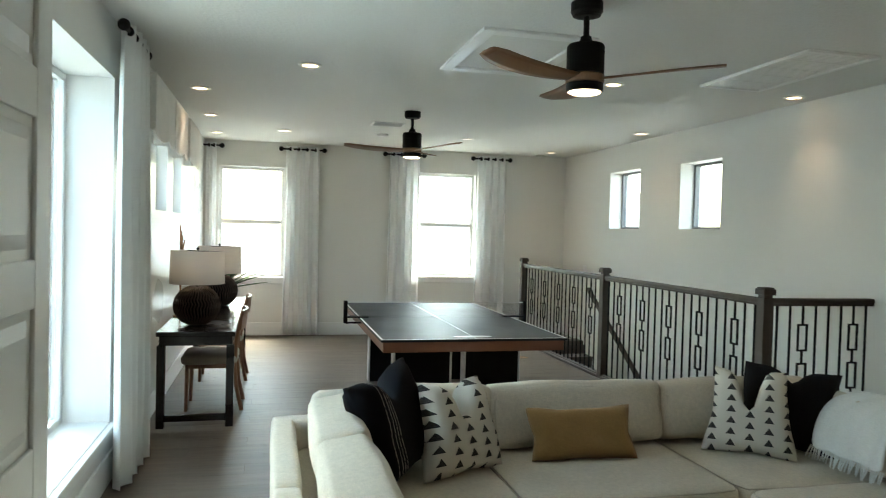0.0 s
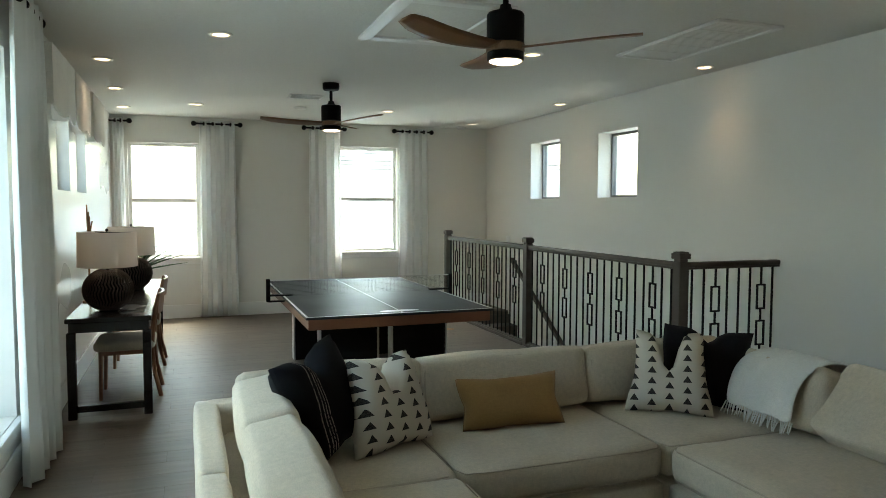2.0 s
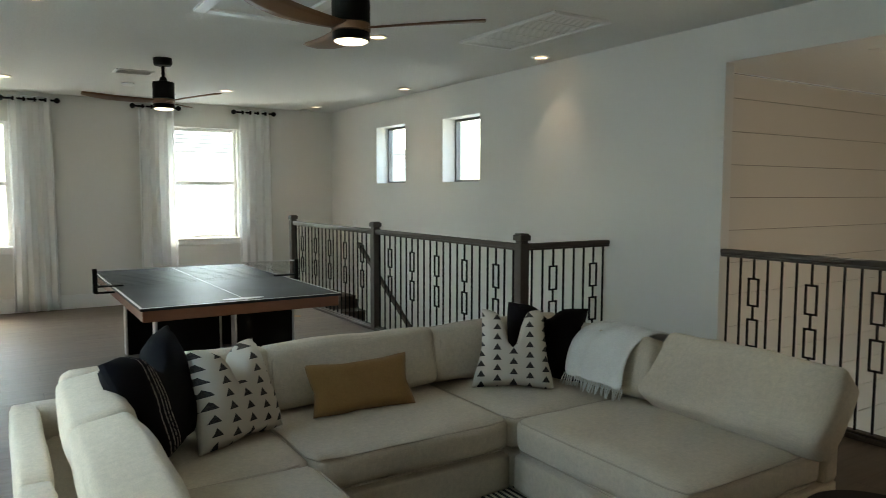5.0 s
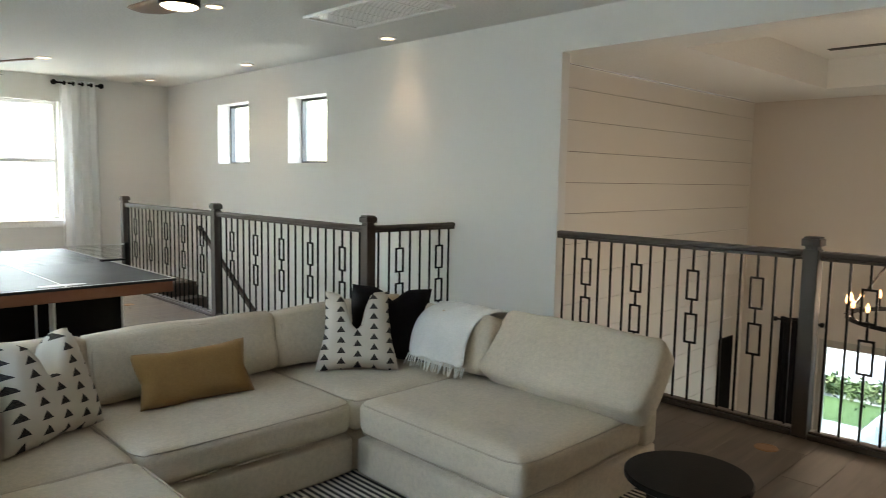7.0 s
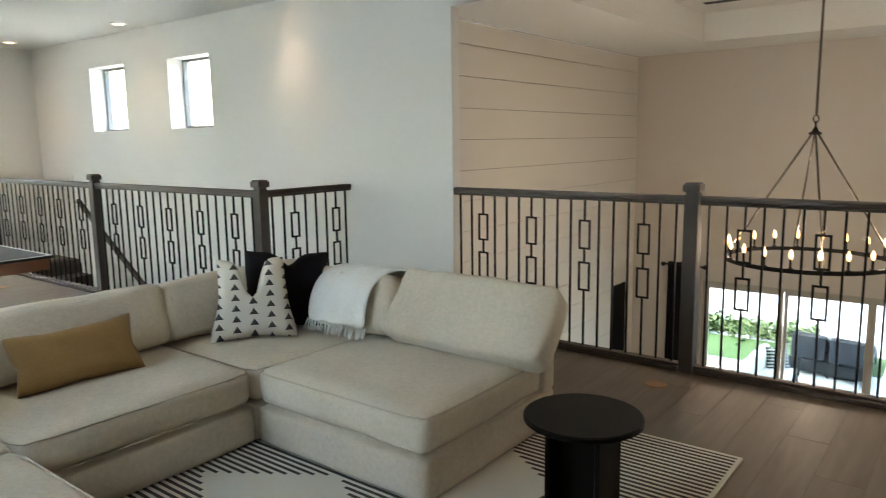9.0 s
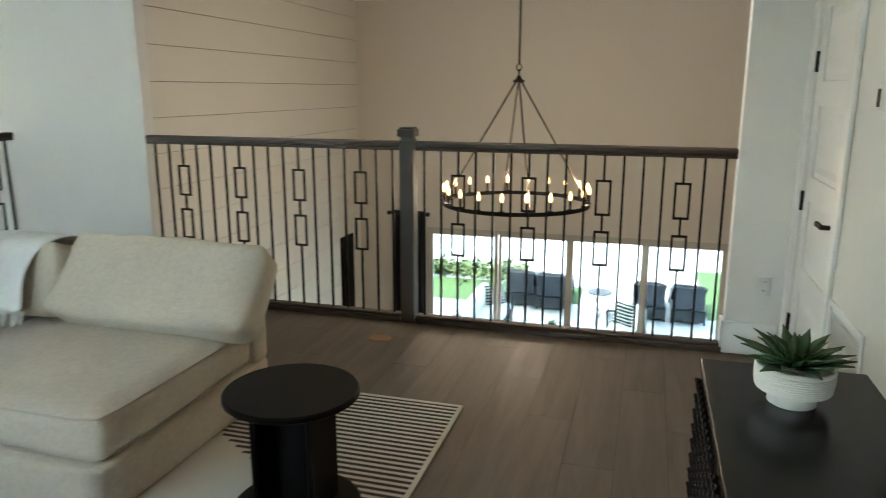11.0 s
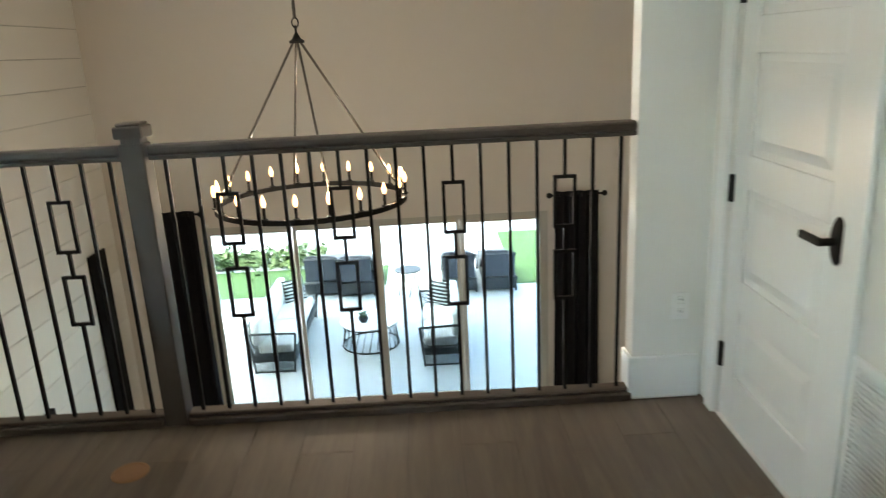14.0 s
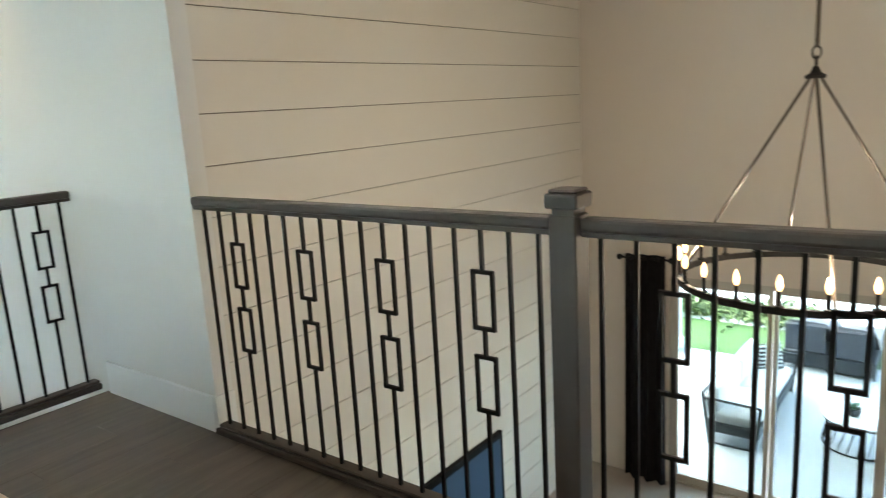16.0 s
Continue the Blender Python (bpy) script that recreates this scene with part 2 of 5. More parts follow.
LEAF = stuff("agave_leaf", (0.045, 0.115, 0.045), 0.45, var=0.4, fine=12, stretch=(6, 6, 1), bump=0.15)
CERAMIC = stuff("white_ceramic", (0.78, 0.77, 0.74), 0.55, var=0.05, fine=80, bump=0.2)
BRONZEROD = stuff("bronze_rod", (0.09, 0.075, 0.062), 0.4, metal=0.5, var=0.3, fine=160)
SCREEN = stuff("tv_glass", (0.004, 0.004, 0.005), 0.10, var=0.1, bump=0, spec=0.12)
GLASS = glass_mat("window_glass", (0.76, 0.86, 0.83))
GREENGLASS = glass_mat("green_tinted_glass", (0.63, 0.74, 0.71))
SLIDERGLASS = glass_mat("slider_glass", (0.33, 0.40, 0.41))
ALMOND = stuff("almond_door_frame", (0.42, 0.40, 0.35), 0.45, var=0.05)
DEADBLACK = stuff("flat_black_paint", (0.004, 0.004, 0.004), 0.7, spec=0.1, var=0.2)
LAMPGLOW = glow("downlight_lens", (1.0, 0.72, 0.48), 3.0)
BULBGLOW = glow("candle_bulb", (1.0, 0.55, 0.22), 1.1)
FANGLOW = glow("fan_light_lens", (1.0, 0.80, 0.62), 2.6)
RUG = striped_rug("striped_rug", (0.62, 0.58, 0.50), (0.018, 0.017, 0.017))
BRASS = stuff("aged_brass", (0.30, 0.16, 0.07), 0.5, metal=0.35, var=0.2)
PATIO = stuff("pale_patio_tile", (0.40, 0.42, 0.42), 0.6, var=0.06, fine=30)
LOWERFLOOR = stuff("lower_floor_tile", (0.30, 0.26, 0.22), 0.4, var=0.15, fine=10)
GRASS = stuff("lawn", (0.035, 0.085, 0.016), 0.9, var=0.4, fine=60, bump=0.8, dist=0.03)
HEDGE = stuff("hedge_leaf", (0.075, 0.12, 0.03), 0.7, var=0.5, fine=20)
STUCCO = stuff("white_stucco", (0.75, 0.76, 0.76), 0.9, var=0.05, fine=30)
ROOFTILE = stuff("grey_roof_tile", (0.15, 0.145, 0.14), 0.85, var=0.2, fine=14)
OUTGREY = stuff("charcoal_outdoor_frame", (0.022, 0.026, 0.028), 0.6, var=0.2, fine=120, bump=0.4)
TOWEL = weave("grey_towel", (0.055, 0.06, 0.07), 120)
BANDED = banded_cloth("banded_outdoor_cloth", (0.62, 0.62, 0.60), (0.02, 0.02, 0.022), 0.06)
BRONZE = stuff("dark_window_frame", (0.2, 0.2, 0.2), 0.5, var=0.1)
PLATE = stuff("white_plastic", (0.78, 0.78, 0.76), 0.4, var=0.02)


# ---- mesh helpers ----
def mesh_object(name, bm, material, smooth=False):
    me = bpy.data.meshes.new(name)
    bmesh.ops.recalc_face_normals(bm, faces=bm.faces)
    bm.to_mesh(me)
    bm.free()
    for m in material if isinstance(material, (list, tuple)) else (material,):
        me.materials.append(m)
    if smooth:
        me.polygons.foreach_set("use_smooth", [True] * len(me.polygons))
    return new(name, me)


def part(name, bm, material, parent, label="", smooth=False):
    ob = mesh_object(name, bm, material, smooth)
    ob.parent = parent
    if label:
        tagged(ob, label)
    return ob


def again(ob, name, parent, m):
    """Another object on the same mesh, under parent, at the pose m."""
    o = new(name, ob.data)
    o.parent = parent
    o.matrix_basis = m
    return o


def thing(name, at, label, category, group="", turn=0.0):
    ob = new(name)
    ob.empty_display_size = 0.1
    ob.location, ob.rotation_euler = at, (0, 0, radians(turn))
    return tagged(ob, label, category, group)


def box(bm, x0, x1, y0, y1, z0, z1, bevel=0.0, seg=2):
    made = bmesh.ops.create_cube(bm, size=1.0, matrix=Matrix.Translation(((x0 + x1) / 2, (y0 + y1) / 2, (z0 + z1) / 2)) @ Matrix.Diagonal((x1 - x0, y1 - y0, z1 - z0, 1)))
    if bevel:
        edges = {e for v in made["verts"] for e in v.link_edges}
        bmesh.ops.bevel(bm, geom=list(edges), offset=bevel, segments=seg, profile=0.5, affect="EDGES")
    return bm


def rod(bm, a, b, r0, r1=None, n=12):
    a, b = Vector(a), Vector(b)
    turn = (b - a).to_track_quat("Z", "Y").to_matrix().to_4x4()
    bmesh.ops.create_cone(bm, cap_ends=True, segments=n, radius1=r0, radius2=r0 if r1 is None else r1, depth=(b - a).length, matrix=Matrix.Translation((a + b) / 2) @ turn)
    return bm


def ball(bm, c, r, n=12, squash=1.0):
    bmesh.ops.create_uvsphere(bm, u_segments=n, v_segments=max(6, n // 2), radius=r, matrix=Matrix.Translation(c) @ Matrix.Diagonal((1, 1, squash, 1)))
    return bm


def lathe(bm, profile, n=32, centre=(0, 0, 0)):
    """A turned shape from (radius, height) pairs."""
    rings = []
    for r, z in profile:
        rings.append([bm.verts.new((centre[0] + r * math.cos(2 * math.pi * i / n), centre[1] + r * math.sin(2 * math.pi * i / n), centre[2] + z)) for i in range(n)])
    for a, b in zip(rings, rings[1:]):
        for i in range(n):
            bm.faces.new((a[i], a[(i + 1) % n], b[(i + 1) % n], b[i]))
    bm.faces.new(rings[0][::-1])
    bm.faces.new(rings[-1])
    return bm


def block(cuts=9):
    bm = bmesh.new()
    bmesh.ops.create_cube(bm, size=2.0)
    bmesh.ops.subdivide_edges(bm, edges=bm.edges[:], cuts=cuts, use_grid_fill=True)
    return bm


def cushion(sx, sy, sz, round_r=0.06, crown=0.03, seed=0, wrinkle=0.006, cuts=11, lid=1.0):
    """A stuffed box cushion of that size, its middle at the origin: rounded edges, crowned faces, soft unevenness."""
    bm = block(cuts)
    h = Vector((sx / 2, sy / 2, sz / 2))
    for v in bm.verts:
        p = v.co.copy()
        for i in range(3):
            p[i] = math.copysign(abs(p[i]) ** 0.8, p[i])
        q = Vector((p.x * h.x, p.y * h.y, p.z * h.z))
        r = min(round_r, *(c * 0.98 for c in h))
        inner = Vector([max(-(h[i] - r), min(h[i] - r, q[i])) for i in range(3)])
        d = q - inner
        if d.length > 1e-9:
            q = inner + d.normalized() * r
        fx, fy, fz = 1 - p.x * p.x, 1 - p.y * p.y, 1 - p.z * p.z
        q.z += math.copysign(crown * lid, p.z) * fx * fy * abs(p.z)
        q.y += math.copysign(crown * 0.6, p.y) * fx * fz * abs(p.y)
        q.x += math.copysign(crown * 0.5, p.x) * fy * fz * abs(p.x)
        n = noise.noise_vector(q * 5 + Vector((seed * 7.3, seed * 3.1, 0)))
        q += n * wrinkle * 2
        v.co = q
    return bm


def throw_pillow(w, t, hgt, seed=0, chop=0.0, cuts=13):
    """A square knife-edge pillow in the local x-z plane, base at z 0, with a chopped top if wanted."""
    bm = block(cuts)
    for v in bm.verts:
        u, s, k = v.co.x, v.co.y, v.co.z
        fat = max(0.0, (1 - u ** 4) * (1 - k ** 4)) ** 0.5
        pinch = 1 - 0.09 * (1 - abs(u * k)) * max(abs(u), abs(k)) ** 2
        x, z = u * w / 2 * pinch, k * hgt / 2 * pinch
        y = s * (0.012 + fat * t / 2)
        if chop > 0.15:
            x *= 1.06 - 0.13 * (k + 1)
        if chop and k > -0.2:
            z -= chop * math.exp(-(u / 0.27) ** 2) * ((k + 0.2) / 1.2) ** 1.5
            y *= 1 - 0.35 * math.exp(-(u / 0.25) ** 2) * max(0, k)
        n = noise.noise_vector(Vector((x, y, z)) * 7 + Vector((seed * 5.1, 0, seed)))
        v.co = Vector((x, y, z + hgt / 2)) + n * 0.012
    return bm


def strip(bm, points, w, h):
    """A square bar along a run of points."""
    for a, b in zip(points, points[1:]):
        a, b = Vector(a), Vector(b)
        turn = (b - a).to_track_quat("Z", "Y").to_matrix().to_4x4()
        bmesh.ops.create_cube(bm, size=1.0, matrix=Matrix.Translation((a + b) / 2) @ turn @ Matrix.Diagonal((w, h, (b - a).length + min(w, h), 1)))
    return bm


def wall_with_holes(name, axis, at, thick, u0, u1, z0, z1, holes, material, label):
    """An upright wall on the plane axis=at, growing away by thick, with rectangular holes (u0, u1, z0, z1)."""
    bm = bmesh.new()
    us = sorted({u0, u1, *(h[0] for h in holes), *(h[1] for h in holes)})
    zs = sorted({z0, z1, *(h[2] for h in holes), *(h[3] for h in holes)})
    for ua, ub in zip(us, us[1:]):
        for za, zb in zip(zs, zs[1:]):
            um, zm = (ua + ub) / 2, (za + zb) / 2
            if any(h[0] < um < h[1] and h[2] < zm < h[3] for h in holes):
                continue
            lo, hi = min(at, at + thick), max(at, at + thick)
            box(bm, *((lo, hi, ua, ub) if axis == "x" else (ua, ub, lo, hi)), za, zb)
    bmesh.ops.remove_doubles(bm, verts=bm.verts, dist=1e-5)
    seen = {}
    for f in bm.faces:
        seen.setdefault(tuple(round(c, 4) for c in f.calc_center_median()), []).append(f)
    bmesh.ops.delete(bm, geom=[f for fs in seen.values() if len(fs) > 1 for f in fs], context="FACES")
    ob = mesh_object(name, bm, material)
    return tagged(ob, label, "wall", kind="structure")


def slab(name, x0, x1, y0, y1, z0, z1, material, label, category):
    return tagged(mesh_object(name, box(bmesh.new(), x0, x1, y0, y1, z0, z1), material), label, category, kind="structure")


# ---- the loft's shell ----
C = 2.842            # ceiling
T = 0.10             # inner wall
L, B, FAR = -5.58, -11.34, 0.0   # side wall, wall behind, far wall
LOW = -3.14          # floor of the room below
FW = ((-5.37, -4.44, 0.865, 2.475), (-2.48, -1.515, 0.90, 2.50))
SW = ((-2.41, -1.58, 1.70, 2.48), (-4.11, -3.33, 1.70, 2.46))
HW = ((-5.33, -4.65, 1.72, 2.46), (-4.32, -3.66, 1.72, 2.46), (-3.25, -2.58, 1.72, 2.46))
BW = (-8.50, -5.98, 0.364, 2.49)

wall_with_holes("wall_far", "y", FAR, 0.2, L - 0.2, 0.2, LOW, C, FW, WALL, "off-white painted far wall with two tall windows")
slab("wall_stair_end", 0.0, T, -7.255, -6.2, LOW, C, WALL, "off-white painted wall end at the opening", "wall")
wall_with_holes("wall_stair", "x", 0.0, 0.28, -6.2, 0.0, LOW, C, SW, WALL, "off-white painted wall beside the stairs with small windows")
wall_with_holes("wall_side", "x", L, -0.36, -13.0, 0.0, LOW, C, (*HW, BW), SATIN, "off-white painted side wall with windows")
wall_with_holes("wall_header", "x", 0.0, T, -11.045, -7.255, 2.545, C, (), WALL, "painted header over the opening to the room below")
slab("wall_pier", 0.0, T, B - 0.12, -11.045, LOW, C, WALL, "white painted pier at the end of the balustrade", "wall")
DOOR = (-0.905, -0.155, 0.0, 2.44)
wall_with_holes("wall_door", "y", B, -0.12, L, 0.0, -0.3, C, (DOOR,), WALL, "off-white painted wall with a door and a screen")
slab("closet_back", -1.3, 0.1, B - 0.9, B - 0.8, -0.3, C, WALL, "plain closet wall behind the door", "wall")
slab("ceiling", L, 0.0, B, FAR, C, C + 0.2, CEIL, "white knockdown-textured ceiling", "ceiling")

# floor sheet under the planks, with the stairwell left open
WELL = (-1.03, 0.0, -6.20, -0.86)
bm = bmesh.new()
box(bm, L, WELL[0], B, FAR, -0.3, -0.0025)
box(bm, WELL[0], 0.0, B, WELL[2], -0.3, -0.0025)
box(bm, WELL[0], 0.0, WELL[3], FAR, -0.3, -0.0025)
box(bm, 0.0, T, -11.045, -7.255, -0.3, -0.0025)
FLOOR = tagged(mesh_object("floor", bm, GROUT), "grey-brown wood-look plank floor of the loft", "floor", kind="structure")


def trim_run(name, runs, label):
    bm = bmesh.new()
    for x0, x1, y0, y1, z0, z1 in runs:
        box(bm, x0, x1, y0, y1, z0, z1, 0.004, 1)
    return tagged(mesh_object(name, bm, TRIM), label, "baseboard", kind="structure")


trim_run("baseboard", [(L + 0.002, 0, -0.018, -0.002, 0, 0.19), (-0.018, -0.002, -7.25, -6.25, 0, 0.19), (-0.018, T, -7.273, -7.257, 0, 0.19),
                       (L + 0.002, L + 0.018, -11.3, -0.02, 0, 0.19), (-0.018, -0.002, B + 0.02, -11.03, 0, 0.19), (-0.018, T, -11.043, -11.027, 0, 0.19),
                       (L + 0.02, -1.48, B + 0.002, B + 0.018, 0, 0.19), (-0.018, -0.002, -0.85, -0.02, 0, 0.19)],
         "white painted tall baseboard along the loft walls")


# ---- windows ----
def window(name, axis, at, u0, u1, z0, z1, out, rail=True, frame_w=0.045, sill=0.0, deep=0.10, finish=None, glass=None):
    """A white framed window in its opening; out is the way to the outdoors along the axis."""
    mid = (z0 + z1) / 2
    top = new(name)
    top.location = (at, (u0 + u1) / 2, z0) if axis == "x" else ((u0 + u1) / 2, at, z0)
    tagged(top, "white-framed window with clear glass in a plain reveal", "window", kind="structure")
    w, hgt = u1 - u0, z1 - z0

    def b(bm, ua, ub, da, db, za, zb):
        da, db = sorted((da * out, db * out))
        box(bm, *((da, db, ua, ub) if axis == "x" else (ua, ub, da, db)), za, zb, 0.004, 1)

    bm = bmesh.new()
    d0, d1 = deep, deep + 0.06
    b(bm, -w / 2, -w / 2 + frame_w, d0, d1, 0, hgt)
    b(bm, w / 2 - frame_w, w / 2, d0, d1, 0, hgt)
    b(bm, -w / 2 + frame_w, w / 2 - frame_w, d0, d1, 0, frame_w)
    b(bm, -w / 2 + frame_w, w / 2 - frame_w, d0, d1, hgt - frame_w, hgt)
    part("window_frame", bm, finish or TRIM, top)
    if rail:
        bm = bmesh.new()
        b(bm, -w / 2 + frame_w, w / 2 - frame_w, d0 - 0.01, d1 - 0.01, hgt / 2 - 0.03, hgt / 2 + 0.03)
        part("meeting_rail", bm, TRIM, top)
    for za, zb in (((frame_w, hgt / 2), (hgt / 2, hgt - frame_w)) if rail else ((frame_w, hgt - frame_w),)):
        bm = bmesh.new()
        b(bm, -w / 2 + frame_w, w / 2 - frame_w, deep + 0.028, deep + 0.034, za, zb)
        p = part("pane", bm, glass or GLASS, top)
        p.visible_shadow = False
    if sill:
        bm = bmesh.new()
        b(bm, -w / 2 - 0.03, w / 2 + 0.03, -sill, 0.0, -0.03, -0.004)
        b(bm, -w / 2 - 0.02, w / 2 + 0.02, -0.016, -0.002, -0.10, -0.03)
        part("window_sill", bm, TRIM, top)
    return top


for i, h in enumerate(FW):
    window(f"window_{i + 1}", "y", FAR, *h, 1, sill=0.03)
for i, h in enumerate(SW):
    window(f"window_{i + 3}", "x", 0.0, *h, 1, rail=False, frame_w=0.028, deep=0.18, finish=BRONZE)
for i, h in enumerate(HW):
    window(f"window_{i + 5}", "x", L, *h, -1, rail=False)
window("window_8", "x", L, *BW, -1, rail=False, sill=0.04, deep=0.27, glass=GREENGLASS)


# ---- door in the wall behind, white panel leaf with black hardware ----
def panel_leaf(bm, w, hgt, rows=5):
    """A leaf in the local x-z plane with raised, bevelled panels in sunk fields on both faces."""
    st, t = 0.115, 0.016
    box(bm, 0, w, -t * 0.5, t * 0.5, 0, hgt)
    step = (hgt - 0.12) / rows
    for s in (-1, 1):
        ya, yb = sorted((s * t * 0.5, s * (t * 0.5 + 0.012)))
        box(bm, 0, st, ya, yb, 0, hgt, 0.004, 2)
        box(bm, w - st, w, ya, yb, 0, hgt, 0.004, 2)
        for i in range(rows + 1):
            z = i * step
            box(bm, st, w - st, ya, yb, z, z + (0.2 if i == 0 else 0.12), 0.004, 2)
        for i in range(rows):
            z0, z1 = i * step + (0.225 if i == 0 else 0.145), (i + 1) * step - 0.025
            x0, x1, e = st + 0.025, w - st - 0.025, 0.035
            low = [bm.verts.new((x, s * t * 0.5, z)) for x, z in ((x0, z0), (x1, z0), (x1, z1), (x0, z1))]
            top = [bm.verts.new((x, s * (t * 0.5 + 0.010), z)) for x, z in ((x0 + e, z0 + e), (x1 - e, z0 + e), (x1 - e, z1 - e), (x0 + e, z1 - e))]
            bm.faces.new(top)
            for k in range(4):
                bm.faces.new((low[k], low[(k + 1) % 4], top[(k + 1) % 4], top[k]))
    return bm


d = thing("door_1", (-0.16, B - 0.03, 0.008), "closed white panelled door with black lever and hinges", "door")
tagged(d, kind="structure")
bm = panel_leaf(bmesh.new(), 0.74, 2.42)
bmesh.ops.rotate(bm, verts=bm.verts, cent=(0, 0, 0), matrix=Matrix.Rotation(math.pi, 3, "Z"))
part("leaf", bm, TRIM, d)
for z in (0.25, 0.905, 1.594, 2.26):
    bm = rod(bmesh.new(), (0.004, 0.026, z - 0.05), (0.004, 0.026, z + 0.05), 0.009)
    box(bm, -0.014, 0.02, 0.018, 0.03, z - 0.05, z + 0.05, 0.002, 1)
    part("hinge", bm, IRON, d, "black butt hinge")
bm = bmesh.new()
bmesh.ops.create_uvsphere(bm, u_segments=24, v_segments=12, radius=1.0, matrix=Matrix.Translation((-0.675, 0.02, 0.885)) @ Matrix.Diagonal((0.034, 0.012, 0.07, 1)))
rod(bm, (-0.675, 0.02, 0.885), (-0.675, 0.075, 0.885), 0.011)
box(bm, -0.68, -0.57, 0.062, 0.078, 0.873, 0.897, 0.006, 2)
part("door_handle", bm, IRON, d, "black lever handle")
bm = bmesh.new()
box(bm, -0.155, -0.085, B + 0.002, B + 0.022, 0, 2.51, 0.004, 1)
box(bm, -0.99, -0.905, B + 0.002, B + 0.022, 0, 2.51, 0.004, 1)
box(bm, -0.905, -0.155, B + 0.002, B + 0.022, 2.44, 2.51, 0.004, 1)
tagged(mesh_object("trim", bm, TRIM), "white painted door casing", "trim", kind="structure")

d = thing("door_2", (-5.20, -9.60, 0.008), "white panelled door standing open", "door")
tagged(d, kind="structure")
bm = panel_leaf(bmesh.new(), 0.9, 2.42)
bmesh.ops.rotate(bm, verts=bm.verts, cent=(0, 0, 0), matrix=Matrix.Rotation(math.pi / 2, 3, "Z"))
part("leaf", bm, TRIM, d)

# ---- ceiling fittings ----
bm = lathe(bmesh.new(), [(0.055, 0.0), (0.062, -0.012), (0.082, -0.012), (0.088, -0.004), (0.088, 0.0)], 28)
first = None
# the last two are unseen, added for warm light behind the camera
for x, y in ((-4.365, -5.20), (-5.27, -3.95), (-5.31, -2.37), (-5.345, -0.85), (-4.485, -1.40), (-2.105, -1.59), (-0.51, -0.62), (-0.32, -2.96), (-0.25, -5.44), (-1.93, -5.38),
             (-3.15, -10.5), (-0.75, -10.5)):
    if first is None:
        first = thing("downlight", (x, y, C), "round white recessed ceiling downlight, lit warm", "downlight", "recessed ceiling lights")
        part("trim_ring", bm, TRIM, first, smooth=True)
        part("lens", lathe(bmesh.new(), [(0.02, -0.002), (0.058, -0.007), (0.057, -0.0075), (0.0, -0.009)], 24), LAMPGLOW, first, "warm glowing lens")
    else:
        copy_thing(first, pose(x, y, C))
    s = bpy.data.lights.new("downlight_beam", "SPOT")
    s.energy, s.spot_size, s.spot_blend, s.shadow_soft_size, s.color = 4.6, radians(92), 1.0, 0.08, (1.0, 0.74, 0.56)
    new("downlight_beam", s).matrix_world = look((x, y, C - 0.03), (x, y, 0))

v = thing("ceiling_return", (-1.0, -6.20, C), "white slatted return-air grille in the ceiling", "vent")
bm = bmesh.new()
for x0, x1, y0, y1 in ((-0.28, -0.25, -0.6, 0.6), (0.25, 0.28, -0.6, 0.6), (-0.25, 0.25, -0.6, -0.57), (-0.25, 0.25, 0.57, 0.6)):
    box(bm, x0, x1, y0, y1, -0.022, 0, 0.003, 1)
part("frame", bm, TRIM, v)
part("backing", box(bmesh.new(), -0.25, 0.25, -0.57, 0.57, -0.0035, -0.001), stuff("grille_field", (0.7, 0.7, 0.68), 0.8), v)
for i in range(4):
    part("divider", box(bmesh.new(), -0.25, 0.25, -0.342 + 0.228 * i - 0.006, -0.342 + 0.228 * i + 0.006, -0.011, -0.004), TRIM, v)
slat = None
for i in range(38):
    y = -0.555 + 0.03 * i
    if slat is None:
        slat = part("slat", box(bmesh.new(), -0.25, 0.25, -0.0135, 0.0135, -0.001, 0.001), TRIM, v)
        slat.matrix_basis = pose(0, y, -0.007, 3)
    else:
        again(slat, "slat", v, pose(0, y, -0.007, 3))

v = thing("ceiling_register", (-3.32, -2.465, C), "small white louvred ceiling air register", "vent")
bm = bmesh.new()
for x0, x1, y0, y1 in ((-0.19, -0.165, -0.13, 0.13), (0.165, 0.19, -0.13, 0.13), (-0.165, 0.165, -0.13, -0.105), (-0.165, 0.165, 0.105, 0.13)):
    box(bm, x0, x1, y0, y1, -0.014, 0, 0.003, 1)
part("frame", bm, TRIM, v)
part("backing", box(bmesh.new(), -0.165, 0.165, -0.105, 0.105, -0.003, -0.001), GROUT, v)
slat = part("slat", box(bmesh.new(), -0.165, 0.165, -0.01, 0.01, -0.001, 0.001), TRIM, v)
slat.matrix_basis = pose(0, -0.09, -0.008, 25)
for i in range(1, 8):
    again(slat, "slat", v, pose(0, -0.09 + 0.026 * i, -0.008, 25))

for x, y in ((-3.24, -1.55), (-0.49, -0.12)):
    v = thing("smoke_alarm", (x, y, C), "round white ceiling smoke alarm", "smoke alarm", "smoke alarms")
    part("body", lathe(bmesh.new(), [(0.075, 0), (0.075, -0.012), (0.06, -0.03), (0.02, -0.034)], 24), PLATE, v, smooth=True)

